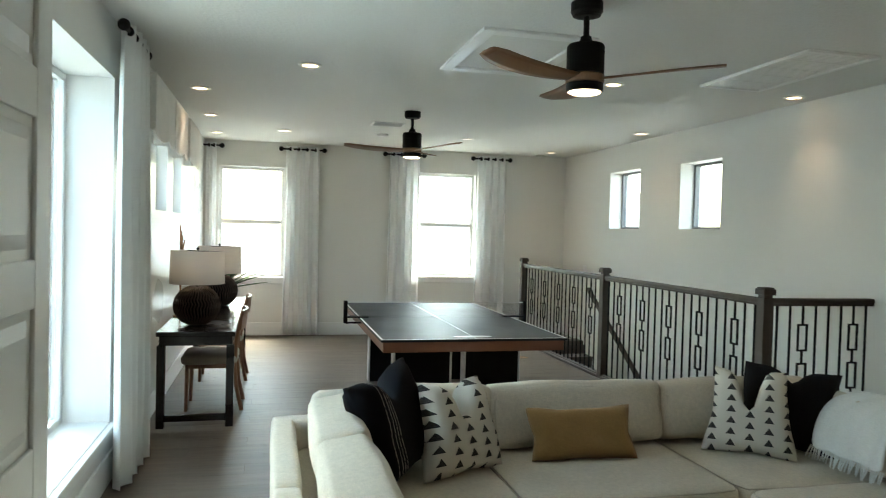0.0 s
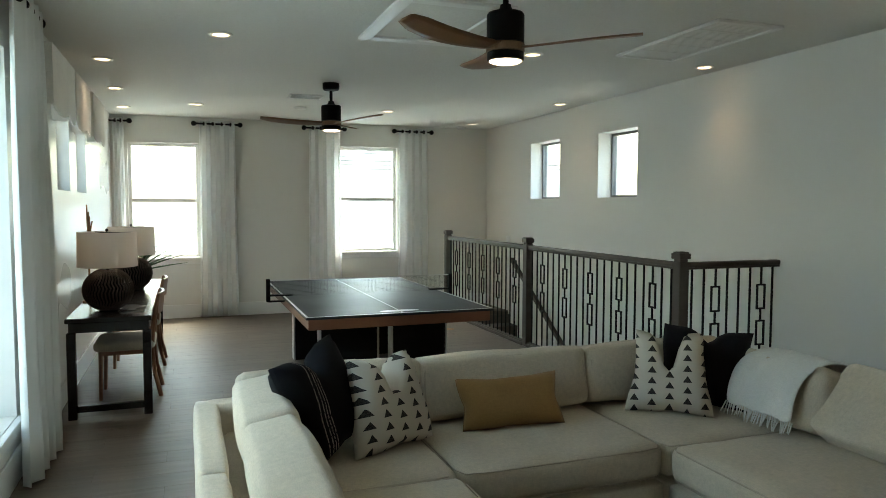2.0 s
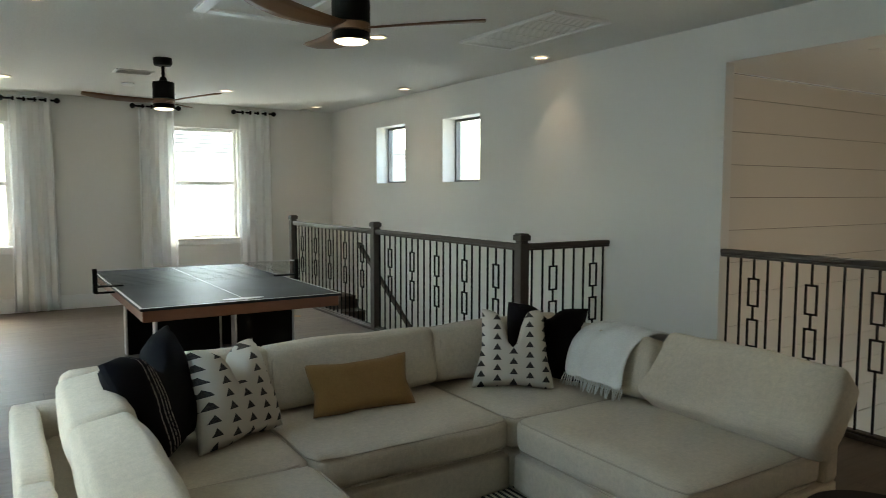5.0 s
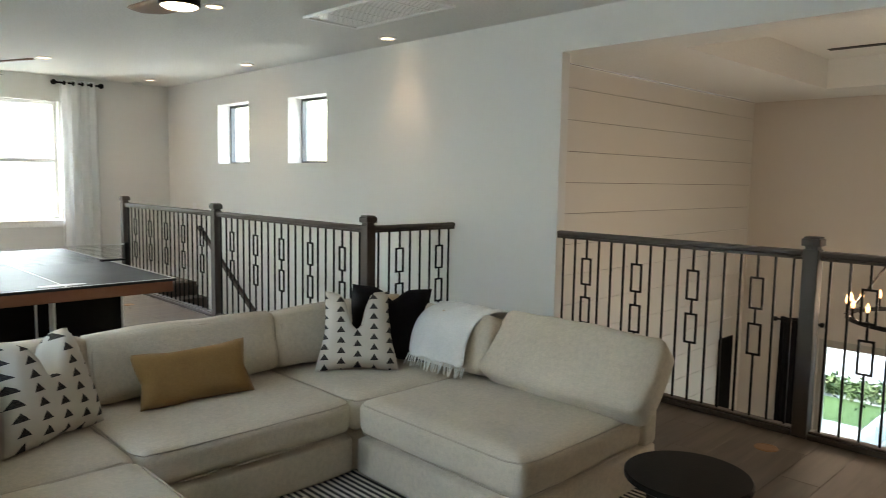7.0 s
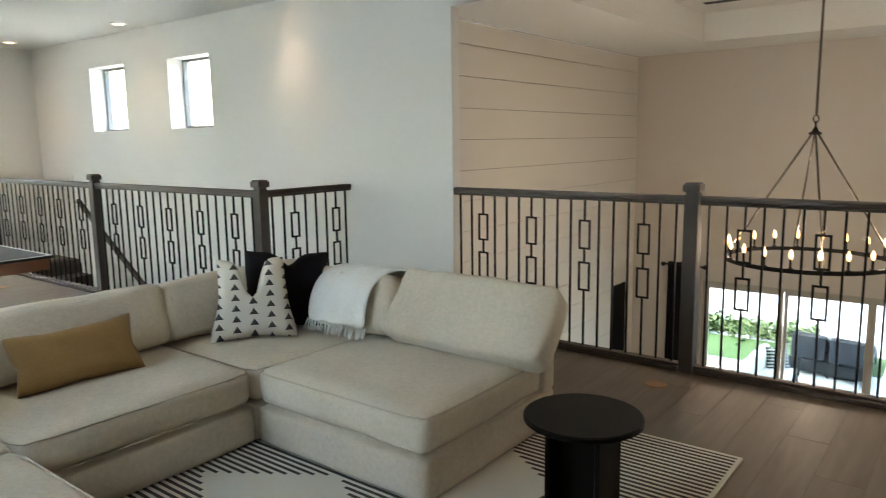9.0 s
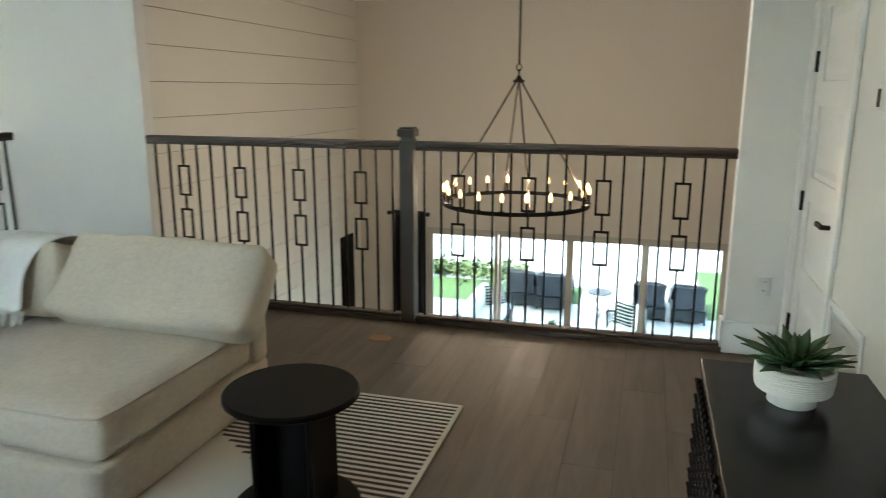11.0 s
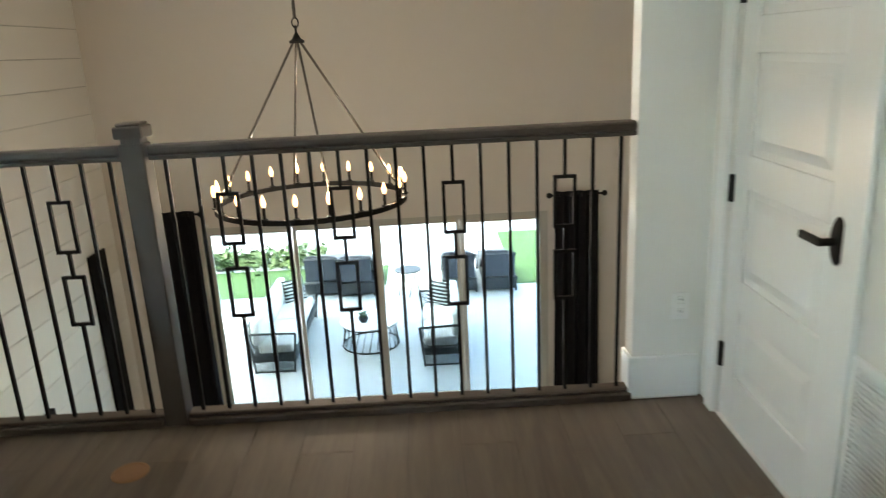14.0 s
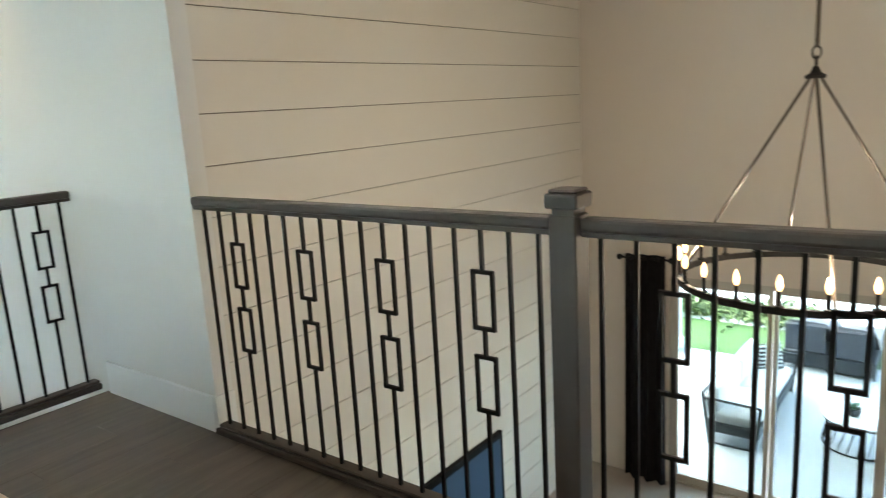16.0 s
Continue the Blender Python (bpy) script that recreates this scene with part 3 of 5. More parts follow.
v = thing("attic_hatch", (-3.03, -6.03, C), "white panelled attic hatch with a raised moulding", "hatch")
bm = bmesh.new()
for x0, x1, y0, y1 in ((-0.38, -0.29, -0.56, 0.56), (0.29, 0.38, -0.56, 0.56), (-0.29, 0.29, -0.56, -0.47), (-0.29, 0.29, 0.47, 0.56)):
    box(bm, x0, x1, y0, y1, -0.022, 0, 0.006, 2)
part("moulding", bm, TRIM, v)
part("panel", box(bmesh.new(), -0.285, 0.285, -0.465, 0.465, -0.006, -0.002), CEIL, v)


def ceiling_fan(x, y, turn):
    f = thing("ceiling_fan", (x, y, C), "black ceiling fan with three curved walnut blades and a lit lens", "ceiling fan", "ceiling fans", turn)
    part("canopy", lathe(bmesh.new(), [(0.05, -0.075), (0.075, -0.07), (0.085, -0.05), (0.085, 0)], 28), BLACKPAINT, f, smooth=False)
    part("downrod", rod(bmesh.new(), (0, 0, -0.20), (0, 0, -0.06), 0.016), BLACKPAINT, f)
    part("motor_housing", lathe(bmesh.new(), [(0.075, -0.385), (0.1, -0.38), (0.1, -0.235), (0.094, -0.225), (0.04, -0.215), (0.03, -0.19), (0.028, -0.18)], 32), BLACKPAINT, f)
    part("hub", lathe(bmesh.new(), [(0.085, -0.43), (0.102, -0.425), (0.102, -0.387), (0.085, -0.385)], 32), WALNUT, f, "walnut hub")
    lt = part("light_kit", lathe(bmesh.new(), [(0.09, -0.475), (0.098, -0.47), (0.098, -0.432), (0.08, -0.43)], 32), BLACKPAINT, f)
    part("lens", lathe(bmesh.new(), [(0.03, -0.487), (0.07, -0.485), (0.088, -0.476), (0.085, -0.472)], 32), FANGLOW, lt, "glowing frosted lens")
    bm = bmesh.new()
    rows = []
    n = 16
    for i in range(n + 1):
        s = i / n
        r = 0.085 + s * 0.62
        wide = 0.052 + 0.035 * math.sin(min(1, s * 1.25) * math.pi * 0.62) - 0.05 * max(0, s - 0.86) * 4
        sweep = -0.05 * math.sin(s * math.pi * 0.9) + 0.01 * s
        lift = 0.028 * s * s
        tilt = radians(14 - 6 * s)
        ring = []
        for c, t in ((-1, 0), (-0.5, 0.007), (0.5, 0.007), (1, 0), (0.5, -0.006), (-0.5, -0.006)):
            a, b2 = c * wide * math.cos(tilt), c * wide * math.sin(tilt) + t
            ring.append(bm.verts.new((r, sweep + a, -0.405 + lift + b2)))
        rows.append(ring)
    for a, b2 in zip(rows, rows[1:]):
        for k in range(6):
            bm.faces.new((a[k], a[(k + 1) % 6], b2[(k + 1) % 6], b2[k]))
    bm.faces.new(rows[0])
    bm.faces.new(rows[-1][::-1])
    blade = part("blade", bm, WALNUT, f, "curved walnut blade", smooth=True)
    for k in (1, 2):
        again(blade, "blade", f, pose(0, 0, 0, 0, 0, 120 * k))
    return f


ceiling_fan(-3.213, -3.416, -60)
ceiling_fan(-3.01, -7.175, -35)


# ---- balustrades ----
def baluster_meshes():
    plain = bmesh.new()
    box(plain, -0.0065, 0.0065, -0.0065, 0.0065, 0.03, 1.113)
    link = bmesh.new()
    t = 0.0065
    box(link, -t, t, -t, t, 0.03, 0.45)
    box(link, -t, t, -t, t, 0.66, 0.75)
    box(link, -t, t, -t, t, 0.96, 1.113)
    for z0, z1 in ((0.45, 0.66), (0.75, 0.96)):
        box(link, -t, t, -0.045, -0.032, z0, z1)
        box(link, -t, t, 0.032, 0.045, z0, z1)
        box(link, -t, t, -0.032, 0.032, z0, z0 + 0.013)
        box(link, -t, t, -0.032, 0.032, z1 - 0.013, z1)
    return plain, link


def balustrade(a, b, count, links, label):
    """A run of guard rail from a to b (plan), with iron balusters between a shoe and a grey handrail."""
    a, b = Vector((*a, 0)), Vector((*b, 0))
    n = (b - a).length
    ang = math.degrees(math.atan2((b - a).y, (b - a).x)) - 90
    g = thing("balustrade", a, label, "railing", "loft balustrades", ang)
    bm = box(bmesh.new(), -0.032, 0.032, 0, n, 1.116, 1.158, 0.012, 2)
    box(bm, -0.022, 0.022, 0, n, 1.10, 1.118, 0.003, 1)
    part("handrail", bm, RAILWOOD, g, "grey-stained wooden handrail")
    bm = box(bmesh.new(), -0.05, 0.05, 0, n, 0.0, 0.034, 0.005, 1)
    box(bm, -0.034, 0.034, 0, n, 0.034, 0.05, 0.006, 1)
    part("base_rail", bm, RAILWOOD, g, "grey-stained base rail")
    plain, link = baluster_meshes()
    first = {}
    for i in range(count):
        y = n * (i + 0.5) / count
        kind = "link" if i in links else "plain"
        if kind not in first:
            first[kind] = part("link_baluster" if kind == "link" else "baluster", link if kind == "link" else plain, IRON, g, "black iron baluster with two open rectangles" if kind == "link" else "plain black iron baluster")
            first[kind].location = (0, y, 0)
        else:
            again(first[kind], "link_baluster" if kind == "link" else "baluster", g, pose(0, y, 0))
    return g


def newel(x, y):
    p = thing("newel_post", (x, y, 0), "grey-stained square wooden newel post with a notched cap", "newel post", "newel posts")
    bm = box(bmesh.new(), -0.045, 0.045, -0.045, 0.045, 0, 1.165, 0.004, 1)
    box(bm, -0.036, 0.036, -0.036, 0.036, 1.165, 1.185)
    part("post", bm, RAILWOOD, p)
    bm = box(bmesh.new(), -0.054, 0.054, -0.054, 0.054, 1.185, 1.23, 0.005, 1)
    box(bm, -0.046, 0.046, -0.046, 0.046, 1.23, 1.242, 0.006, 1)
    part("cap", bm, RAILWOOD, p)
    return p


RX, R2 = -0.985, 0.022
for x, y in ((RX, -0.86), (RX, -3.463), (RX, -6.10), (R2, -9.15)):
    newel(x, y)
LINKS = {2, 6, 10, 14, 18}
balustrade((RX, -0.91), (RX, -3.415), 21, LINKS, "grey wood and black iron guard rail along the stairwell")
balustrade((RX, -3.51), (RX, -6.05), 21, LINKS, "grey wood and black iron guard rail along the stairwell")
balustrade((RX + 0.05, -6.10), (-0.004, -6.10), 8, {2, 6}, "short grey wood and black iron guard rail to the wall")
balustrade((R2, -7.26), (R2, -9.10), 17, {2, 6, 10, 14}, "grey wood and black iron guard rail over the room below")
balustrade((R2, -9.20), (R2, -11.04), 17, {2, 6, 10, 14}, "grey wood and black iron guard rail over the room below")

# ---- stairs ----
bm = bmesh.new()
for i in range(17):
    z = -0.1847 * (i + 1)
    y1 = -0.90 - 0.27 * i
    box(bm, -1.03, 0.0, y1 - 0.29, y1, z - 0.05, z)
    box(bm, -1.03, 0.0, y1 - 0.012, y1, z, z + 0.135)
tagged(mesh_object("stairs", bm, RAILWOOD), "dark wooden stair flight going down", "stairs", kind="structure")
slab("wall_under_rail", -1.03, -1.0, -6.2, -0.86, LOW, -0.012, WALL, "white wall under the stairwell edge", "wall")
slab("wall_stair_foot", -1.0, 0.0, -6.9, -6.8, LOW, -0.3, WALL, "white wall at the foot of the stairs", "wall")
h = thing("wall_handrail", (-0.08, -1.18, 0.78), "dark wooden handrail on the stair wall", "handrail")
bm = strip(bmesh.new(), [(0, 0.02, 0.02), (0, -3.6, -2.36)], 0.045, 0.05)
part("rail", bm, RAILWOOD, h)
for s in (0.06, 0.5, 0.92):
    part("bracket", strip(bmesh.new(), [(0.078, -3.6 * s, -2.36 * s - 0.06), (0, -3.6 * s, -2.36 * s - 0.02)], 0.015, 0.015), IRON, h)


# ---- sectional sofa ----
S = 0.215    # top of the base
FH = 0.56    # top of the back frame
MODS = {"corner_left": (-4.61, -3.495, -7.775, -6.66), "middle": (-3.495, -2.385, -7.775, -6.66), "corner_right": (-2.385, -1.27, -7.775, -6.66),
        "chaise_left": (-4.61, -3.495, -8.88, -7.775), "chaise_right": (-2.385, -1.27, -8.88, -7.775)}


def sofa_module(key, backs):
    """A module: base, low padded frame on the given sides ('n', 'e', 'w'), seat cushion."""
    x0, x1, y0, y1 = MODS[key]
    m = thing("sofa_module", ((x0 + x1) / 2, (y0 + y1) / 2, 0), "cream linen sectional sofa module on the striped rug", "sofa", "sectional sofa modules")
    hx, hy = (x1 - x0) / 2, (y1 - y0) / 2
    t = 0.13
    bm = cushion(2 * hx - 0.006, 2 * hy - 0.006, S - 0.012, 0.025, 0.0, 1, 0.002, 7)
    bmesh.ops.translate(bm, verts=bm.verts, vec=(0, 0, S / 2 + 0.006))
    part("base", bm, SOFA, m, smooth=True)
    ix0, ix1, iy0, iy1 = -hx, hx, -hy, hy
    for side in backs:
        if side == "n":
            b = (-hx, hx, hy - t, hy); iy1 = hy - t
        elif side == "e":
            b = (hx - t, hx, -hy, hy); ix1 = hx - t
        else:
            b = (-hx, -hx + t, -hy, hy); ix0 = -hx + t
        bm = cushion(b[1] - b[0] - 0.004, b[3] - b[2] - 0.004, FH - S, 0.03, 0.004, 3, 0.003, 8)
        bmesh.ops.translate(bm, verts=bm.verts, vec=((b[0] + b[1]) / 2, (b[2] + b[3]) / 2, S + (FH - S) / 2 - 0.01))
        part("back_frame", bm, SOFA, m, smooth=True)
    bm = cushion(ix1 - ix0 - 0.004, iy1 - iy0 - 0.004, 0.185, 0.055, 0.018, len(key), 0.004, 17)
    bmesh.ops.translate(bm, verts=bm.verts, vec=((ix0 + ix1) / 2, (iy0 + iy1) / 2, S + 0.1))
    seat = part("seat_cushion", bm, SOFA, m, smooth=True)
    bm = bmesh.new()
    w, d = (ix1 - ix0) / 2 - 0.008, (iy1 - iy0) / 2 - 0.008
    cx, cy = (ix0 + ix1) / 2, (iy0 + iy1) / 2
    for z in (S + 0.172, S + 0.024):
        pts = []
        for k in range(65):
            a = 2 * math.pi * k / 64
            px = math.copysign(abs(math.cos(a)) ** 0.13, math.cos(a)) * w
            py = math.copysign(abs(math.sin(a)) ** 0.13, math.sin(a)) * d
            pts.append((cx + px, cy + py, z + 0.002 * math.sin(9 * a)))
        for a, b in zip(pts, pts[1:]):
            if (Vector(a) - Vector(b)).length > 1e-4:
                rod(bm, a, b, 0.0045, None, 6)
    part("piping", bm, PIPING, seat)
    return m


sofa_module("corner_left", "nw")
sofa_module("middle", "n")
sofa_module("corner_right", "ne")
sofa_module("chaise_left", "w")
sofa_module("chaise_right", "e")


def back_cushion(x, y, turn, w, hgt=0.335, thick=0.23, lean=12, z=0.408, seed=0, slump=0.0):
    c = thing("back_cushion", (x, y, z), "loose cream linen back cushion leaning on the sofa frame", "cushion", "sofa back cushions", turn)
    bm = cushion(w, thick, hgt, 0.042, 0.042, seed, 0.006, 19, 0.2)
    tilt = pose(0, 0, math.sin(radians(lean)) * thick * 0.3, -lean)
    for v in bm.verts:
        v.co.z += hgt / 2
        v.co.z -= slump * (v.co.x / w + 0.5) * max(0, v.co.z / hgt)
        v.co.z += 0.012 * max(0, v.co.z / hgt - 0.5) * (1 - (2 * v.co.x / w) ** 2)
    part("body", bm, SOFA, c, smooth=True).matrix_basis = tilt
    for s in (-1, 1):
        pip = bmesh.new()
        pts = []
        for k in range(33):
            a = 2 * math.pi * k / 32
            px = math.copysign(abs(math.cos(a)) ** 0.35, math.cos(a)) * (w / 2 - 0.028)
            pz = math.copysign(abs(math.sin(a)) ** 0.35, math.sin(a)) * (hgt / 2 - 0.028) + hgt / 2
            pz2 = pz - slump * (px / w + 0.5) * max(0, pz / hgt)
            pts.append((px, s * (thick / 2 - 0.008), pz2 + 0.012 * max(0, pz / hgt - 0.5) * (1 - (2 * px / w) ** 2)))
        for a, b in zip(pts, pts[1:]):
            rod(pip, a, b, 0.0055, None, 6)
        part("piping", pip, PIPING, c).matrix_basis = tilt
    return c


back_cushion(-3.92, -7.02, 0, 0.96, seed=1)
back_cushion(-2.94, -7.02, 0, 1.04, seed=2)
back_cushion(-1.92, -7.02, 0, 1.0, seed=3)
back_cushion(-1.61, -7.60, -90, 0.84, 0.335, lean=18, seed=4)
back_cushion(-1.66, -8.50, -90, 1.0, 0.41, 0.19, lean=42, seed=5)
back_cushion(-4.26, -7.42, 90, 0.72, seed=6)
back_cushion(-4.26, -8.30, 90, 1.02, seed=7)


def pillow(x, y, z, turn, lean, w, t, hgt, material, label, seed, chop=0.0, spin=0.0):
    p = thing("throw_pillow", (x, y, z), label, "pillow", "throw pillows", turn)
    bm = throw_pillow(w, t, hgt, seed, chop)
    bmesh.ops.rotate(bm, verts=bm.verts, cent=(0, 0, hgt / 2), matrix=Matrix.Rotation(radians(spin), 3, "Y"))
    low = min(v.co.z for v in bm.verts)
    part("cover", bm, material, p, smooth=True).matrix_basis = pose(0, 0, -low, lean)
    return p


pillow(-3.68, -7.40, 0.418, 27, -18, 0.48, 0.17, 0.46, TRICLOTH, "cream throw pillow printed with small black triangles", 1, 0.2)
pillow(-3.99, -7.46, 0.418, 48, -20, 0.52, 0.17, 0.50, LINEDCLOTH, "black woven throw pillow with thin pale stripes", 2, 0.12, -8)
pillow(-3.00, -7.31, 0.418, -2, -28, 0.58, 0.13, 0.28, OCHRE, "ochre linen lumbar pillow", 3)
pillow(-2.07, -7.38, 0.418, -35, -16, 0.46, 0.18, 0.47, TRICLOTH, "cream throw pillow printed with small black triangles", 4, 0.25)
pillow(-1.81, -7.36, 0.418, -42, -14, 0.50, 0.15, 0.46, BLACKCLOTH, "black woven throw pillow behind a printed one", 5, 0.07, 3)


# ---- throw blanket over the corner cushion ----
def throw_blanket():
    t = thing("throw_blanket", (-1.56, -7.74, 0.452), "ivory knitted throw blanket with a fringe, draped over a cushion", "blanket")
    bm = bmesh.new()
    path = [(-0.215, 0.05), (-0.19, 0.13), (-0.155, 0.22), (-0.11, 0.30), (-0.04, 0.355), (0.05, 0.372), (0.14, 0.35), (0.20, 0.28), (0.22, 0.18)]
    n = 14
    grid = []
    for i, (x, z) in enumerate(path):
        row = []
        for j in range(n + 1):
            s = j / n - 0.5
            row.append(bm.verts.new((x - 0.008 * math.sin(j * 1.6 + i * 0.4), s * 0.46 + 0.03 * math.sin(i * 0.7), z * 0.9 + 0.008 * math.cos(j * 1.3 + i))))
        grid.append(row)
    for a, b in zip(grid, grid[1:]):
        for j in range(n):
            bm.faces.new((a[j], a[j + 1], b[j + 1], b[j]))
    ob = part("cloth", bm, THROW, t, smooth=True)
    md = ob.modifiers.new("thick", "SOLIDIFY")
    md.thickness, md.offset = 0.016, 1
    md = ob.modifiers.new("soft", "SUBSURF")
    md.levels = md.render_levels = 2
    bm = bmesh.new()
    rnd = random.Random(5)
    for j in range(34):
        s = (j / 33 - 0.5) * 0.46
        a = (-0.22, s, 0.055)
        b = (-0.24 + rnd.uniform(-0.01, 0.01), s + rnd.uniform(-0.012, 0.012), -0.012 + rnd.uniform(-0.005, 0.012))
        rod(bm, a, b, 0.004, 0.003, 5)
    part("fringe", bm, THROW, t)


throw_blanket()

# ---- rug and drum table ----
r = thing("rug", (-2.605, -8.40, 0.0), "flat-woven cream rug with fine black stripes and stepped diamonds", "rug")
bm = box(bmesh.new(), -1.48, 1.48, -1.41, 1.41, 0.0005, 0.01, 0.003, 1)
part("woven_field", bm, RUG, r)

t = thing("drum_table", (-2.11, -9.455, 0.01), "round black wooden side table with a hollow pedestal", "side table")
part("tabletop", lathe(bmesh.new(), [(0.225, 0.435), (0.232, 0.44), (0.232, 0.455), (0.226, 0.46)], 48), BLACKPAINT, t)
part("foot", lathe(bmesh.new(), [(0.222, 0.0), (0.226, 0.004), (0.226, 0.022), (0.22, 0.026)], 48), BLACKPAINT, t)
part("pedestal_panel", box(bmesh.new(), -0.10, 0.10, -0.115, -0.095, 0.026, 0.435, 0.004, 1), BLACKPAINT, t)
part("pedestal_panel", box(bmesh.new(), -0.10, 0.10, 0.095, 0.115, 0.026, 0.435, 0.004, 1), BLACKPAINT, t)
part("pedestal_web", box(bmesh.new(), -0.012, 0.012, -0.095, 0.095, 0.026, 0.435, 0.002, 1), BLACKPAINT, t)


# ---- table-tennis table ----
def tennis_table():
    x0, x1, y0, y1 = -3.80, -2.275, -5.40, -2.66
    cx, cy = (x0 + x1) / 2, (y0 + y1) / 2
    t = thing("table_tennis_table", (cx, cy, 0), "dark-topped table-tennis table with a cherry apron and panel legs", "table")
    w, d = (x1 - x0) / 2, (y1 - y0) / 2
    for s in (-1, 1):
        a, b = sorted((s * 0.003, s * d))
        top = part("tabletop", box(bmesh.new(), -w, w, a, b, 0.742, 0.762, 0.003, 1), TABLETOP, t)
        e = 0.02
        for k, (p, q, u, v) in enumerate(((-w + 0.002, -w + e, a, b), (w - e, w - 0.002, a, b), (-w + e, w - e, *sorted((s * d - s * 0.002, s * d - s * e))), (-0.004, 0.004, a, b - e if s > 0 else b))):
            part("painted_line", box(bmesh.new(), p, q, u, v, 0.7622, 0.7632), LINE, top)
    ap = bmesh.new()
    box(ap, -w + 0.02, w - 0.02, -d + 0.02, -d + 0.045, 0.66, 0.742, 0.003, 1)
    box(ap, -w + 0.02, w - 0.02, d - 0.045, d - 0.02, 0.66, 0.742, 0.003, 1)
    box(ap, -w + 0.02, -w + 0.045, -d + 0.045, d - 0.045, 0.66, 0.742, 0.003, 1)
    box(ap, w - 0.045, w - 0.02, -d + 0.045, d - 0.045, 0.66, 0.742, 0.003, 1)
    part("apron", ap, CHERRY, t, "cherry wood apron")
    for s in (-1, 1):
        y = s * (d - 0.62)
        for x in (-1, 1):
            leg = part("leg_panel", box(bmesh.new(), x * 0.31 - 0.24, x * 0.31 + 0.24, y - 0.05, y + 0.05, 0.0, 0.66, 0.004, 1), BLACKPAINT, t)
            for e in (-1, 1):
                part("corner_strip", box(bmesh.new(), x * 0.31 + e * 0.248 - 0.008, x * 0.31 + e * 0.248 + 0.008, y - 0.058, y + 0.058, 0.0, 0.66, 0.002, 1), STEEL, leg, "brushed metal corner strip")
    net = thing("table_net", (cx, cy, 0.763), "black table-tennis net with clamp posts", "net")
    bm = bmesh.new()
    for i in range(131):
        x = -w - 0.13 + (2 * w + 0.26) * i / 130
        box(bm, x - 0.0005, x + 0.0005, -0.0005, 0.0005, 0.008, 0.148)
    for k in range(12):
        z = 0.008 + 0.0118 * k
        box(bm, -w - 0.13, w + 0.13, -0.0005, 0.0005, z, z + 0.001)
    part("mesh", bm, BLACKPAINT, net)
    part("tape", box(bmesh.new(), -w - 0.13, w + 0.13, -0.003, 0.003, 0.142, 0.1525), LINE, net, "white net tape")
    for s in (-1, 1):
        bm = box(bmesh.new(), s * (w + 0.13) - 0.018, s * (w + 0.13) + 0.018, -0.025, 0.025, -0.05, 0.16, 0.004, 1)
        box(bm, min(s * (w - 0.09), s * (w + 0.13)), max(s * (w - 0.09), s * (w + 0.13)), -0.03, 0.03, 0.001, 0.014, 0.002, 1)
        box(bm, min(s * (w - 0.02), s * (w + 0.13)), max(s * (w - 0.02), s * (w + 0.13)), -0.02, 0.02, -0.055, -0.04, 0.002, 1)
        part("post", bm, BLACKPAINT, net)
    badge = part("badge", lathe(bmesh.new(), [(0.1, 0.7624), (0.1, 0.7634)], 32), LINE, t, "pale oval badge")
    badge.matrix_basis = pose(0, -d + 0.13, 0) @ Matrix.Diagonal((1.6, 0.45, 1, 1))


tennis_table()


# ---- curtains on short black rods ----
def curtain(name, x0, x1, y, z0, z1, label, seed, folds=5, material=None, depth=0.05, turn=0.0):
    """A grommet curtain panel on a short rod; local x along the wall."""
    w = x1 - x0
    c = thing(name, (0, 0, 0), label, "curtain", "curtains")
    c.matrix_basis = pose((x0 + x1) / 2 if turn == 0 else y, y if turn == 0 else (x0 + x1) / 2, z0, 0, 0, turn)
    hgt = z1 - z0
    bm = bmesh.new()
    n, m = folds * 10, 14
    grid = []
    rnd = random.Random(seed)
    ph = [rnd.uniform(-0.3, 0.3) for _ in range(folds + 1)]
    for j in range(m + 1):
        k = j / m
        row = []
        for i in range(n + 1):
            s = i / n
            a = 2 * math.pi * folds * s + ph[int(s * folds)] * math.sin(math.pi * (s * folds % 1))
            amp = depth * (0.62 + 0.38 * (1 - k)) * (1 + 0.2 * math.sin(seed + 3 * s))
            spread = 1 + 0.09 * (1 - k) ** 1.5
            row.append(bm.verts.new(((s - 0.5) * w * spread + 0.012 * math.sin(2 * a), amp * math.sin(a) + 0.008 * math.sin(4 * k + seed + 5 * s), k * hgt)))
        grid.append(row)
    for a, b in zip(grid, grid[1:]):
        for i in range(n):
            bm.faces.new((a[i], a[i + 1], b[i + 1], b[i]))
    cloth = part("cloth", bm, material or SHEER, c, smooth=True)
    md = cloth.modifiers.new("thick", "SOLIDIFY")
    md.thickness = 0.003
    r = part("rod", rod(bmesh.new(), (-w / 2 - 0.05, 0, hgt - 0.045), (w / 2 + 0.05, 0, hgt - 0.045), 0.013), IRON, c, "black curtain rod")
    for s in (-1, 1):
        bm = ball(bmesh.new(), (s * (w / 2 + 0.072), 0, hgt - 0.045), 0.036, 14)
        rod(bm, (s * (w / 2 + 0.04), 0, hgt - 0.045), (s * (w / 2 + 0.055), 0, hgt - 0.045), 0.02)
        part("finial", bm, IRON, r, smooth=True)
    for i in range(folds):
        x = -w / 2 + w * (i + 0.5) / folds
        bm = bmesh.new()
        rod(bm, (x - 0.012, 0, hgt - 0.045), (x + 0.012, 0, hgt - 0.045), 0.028, None, 14)
        part("grommet", bm, IRON, c, "black grommet")
    return c


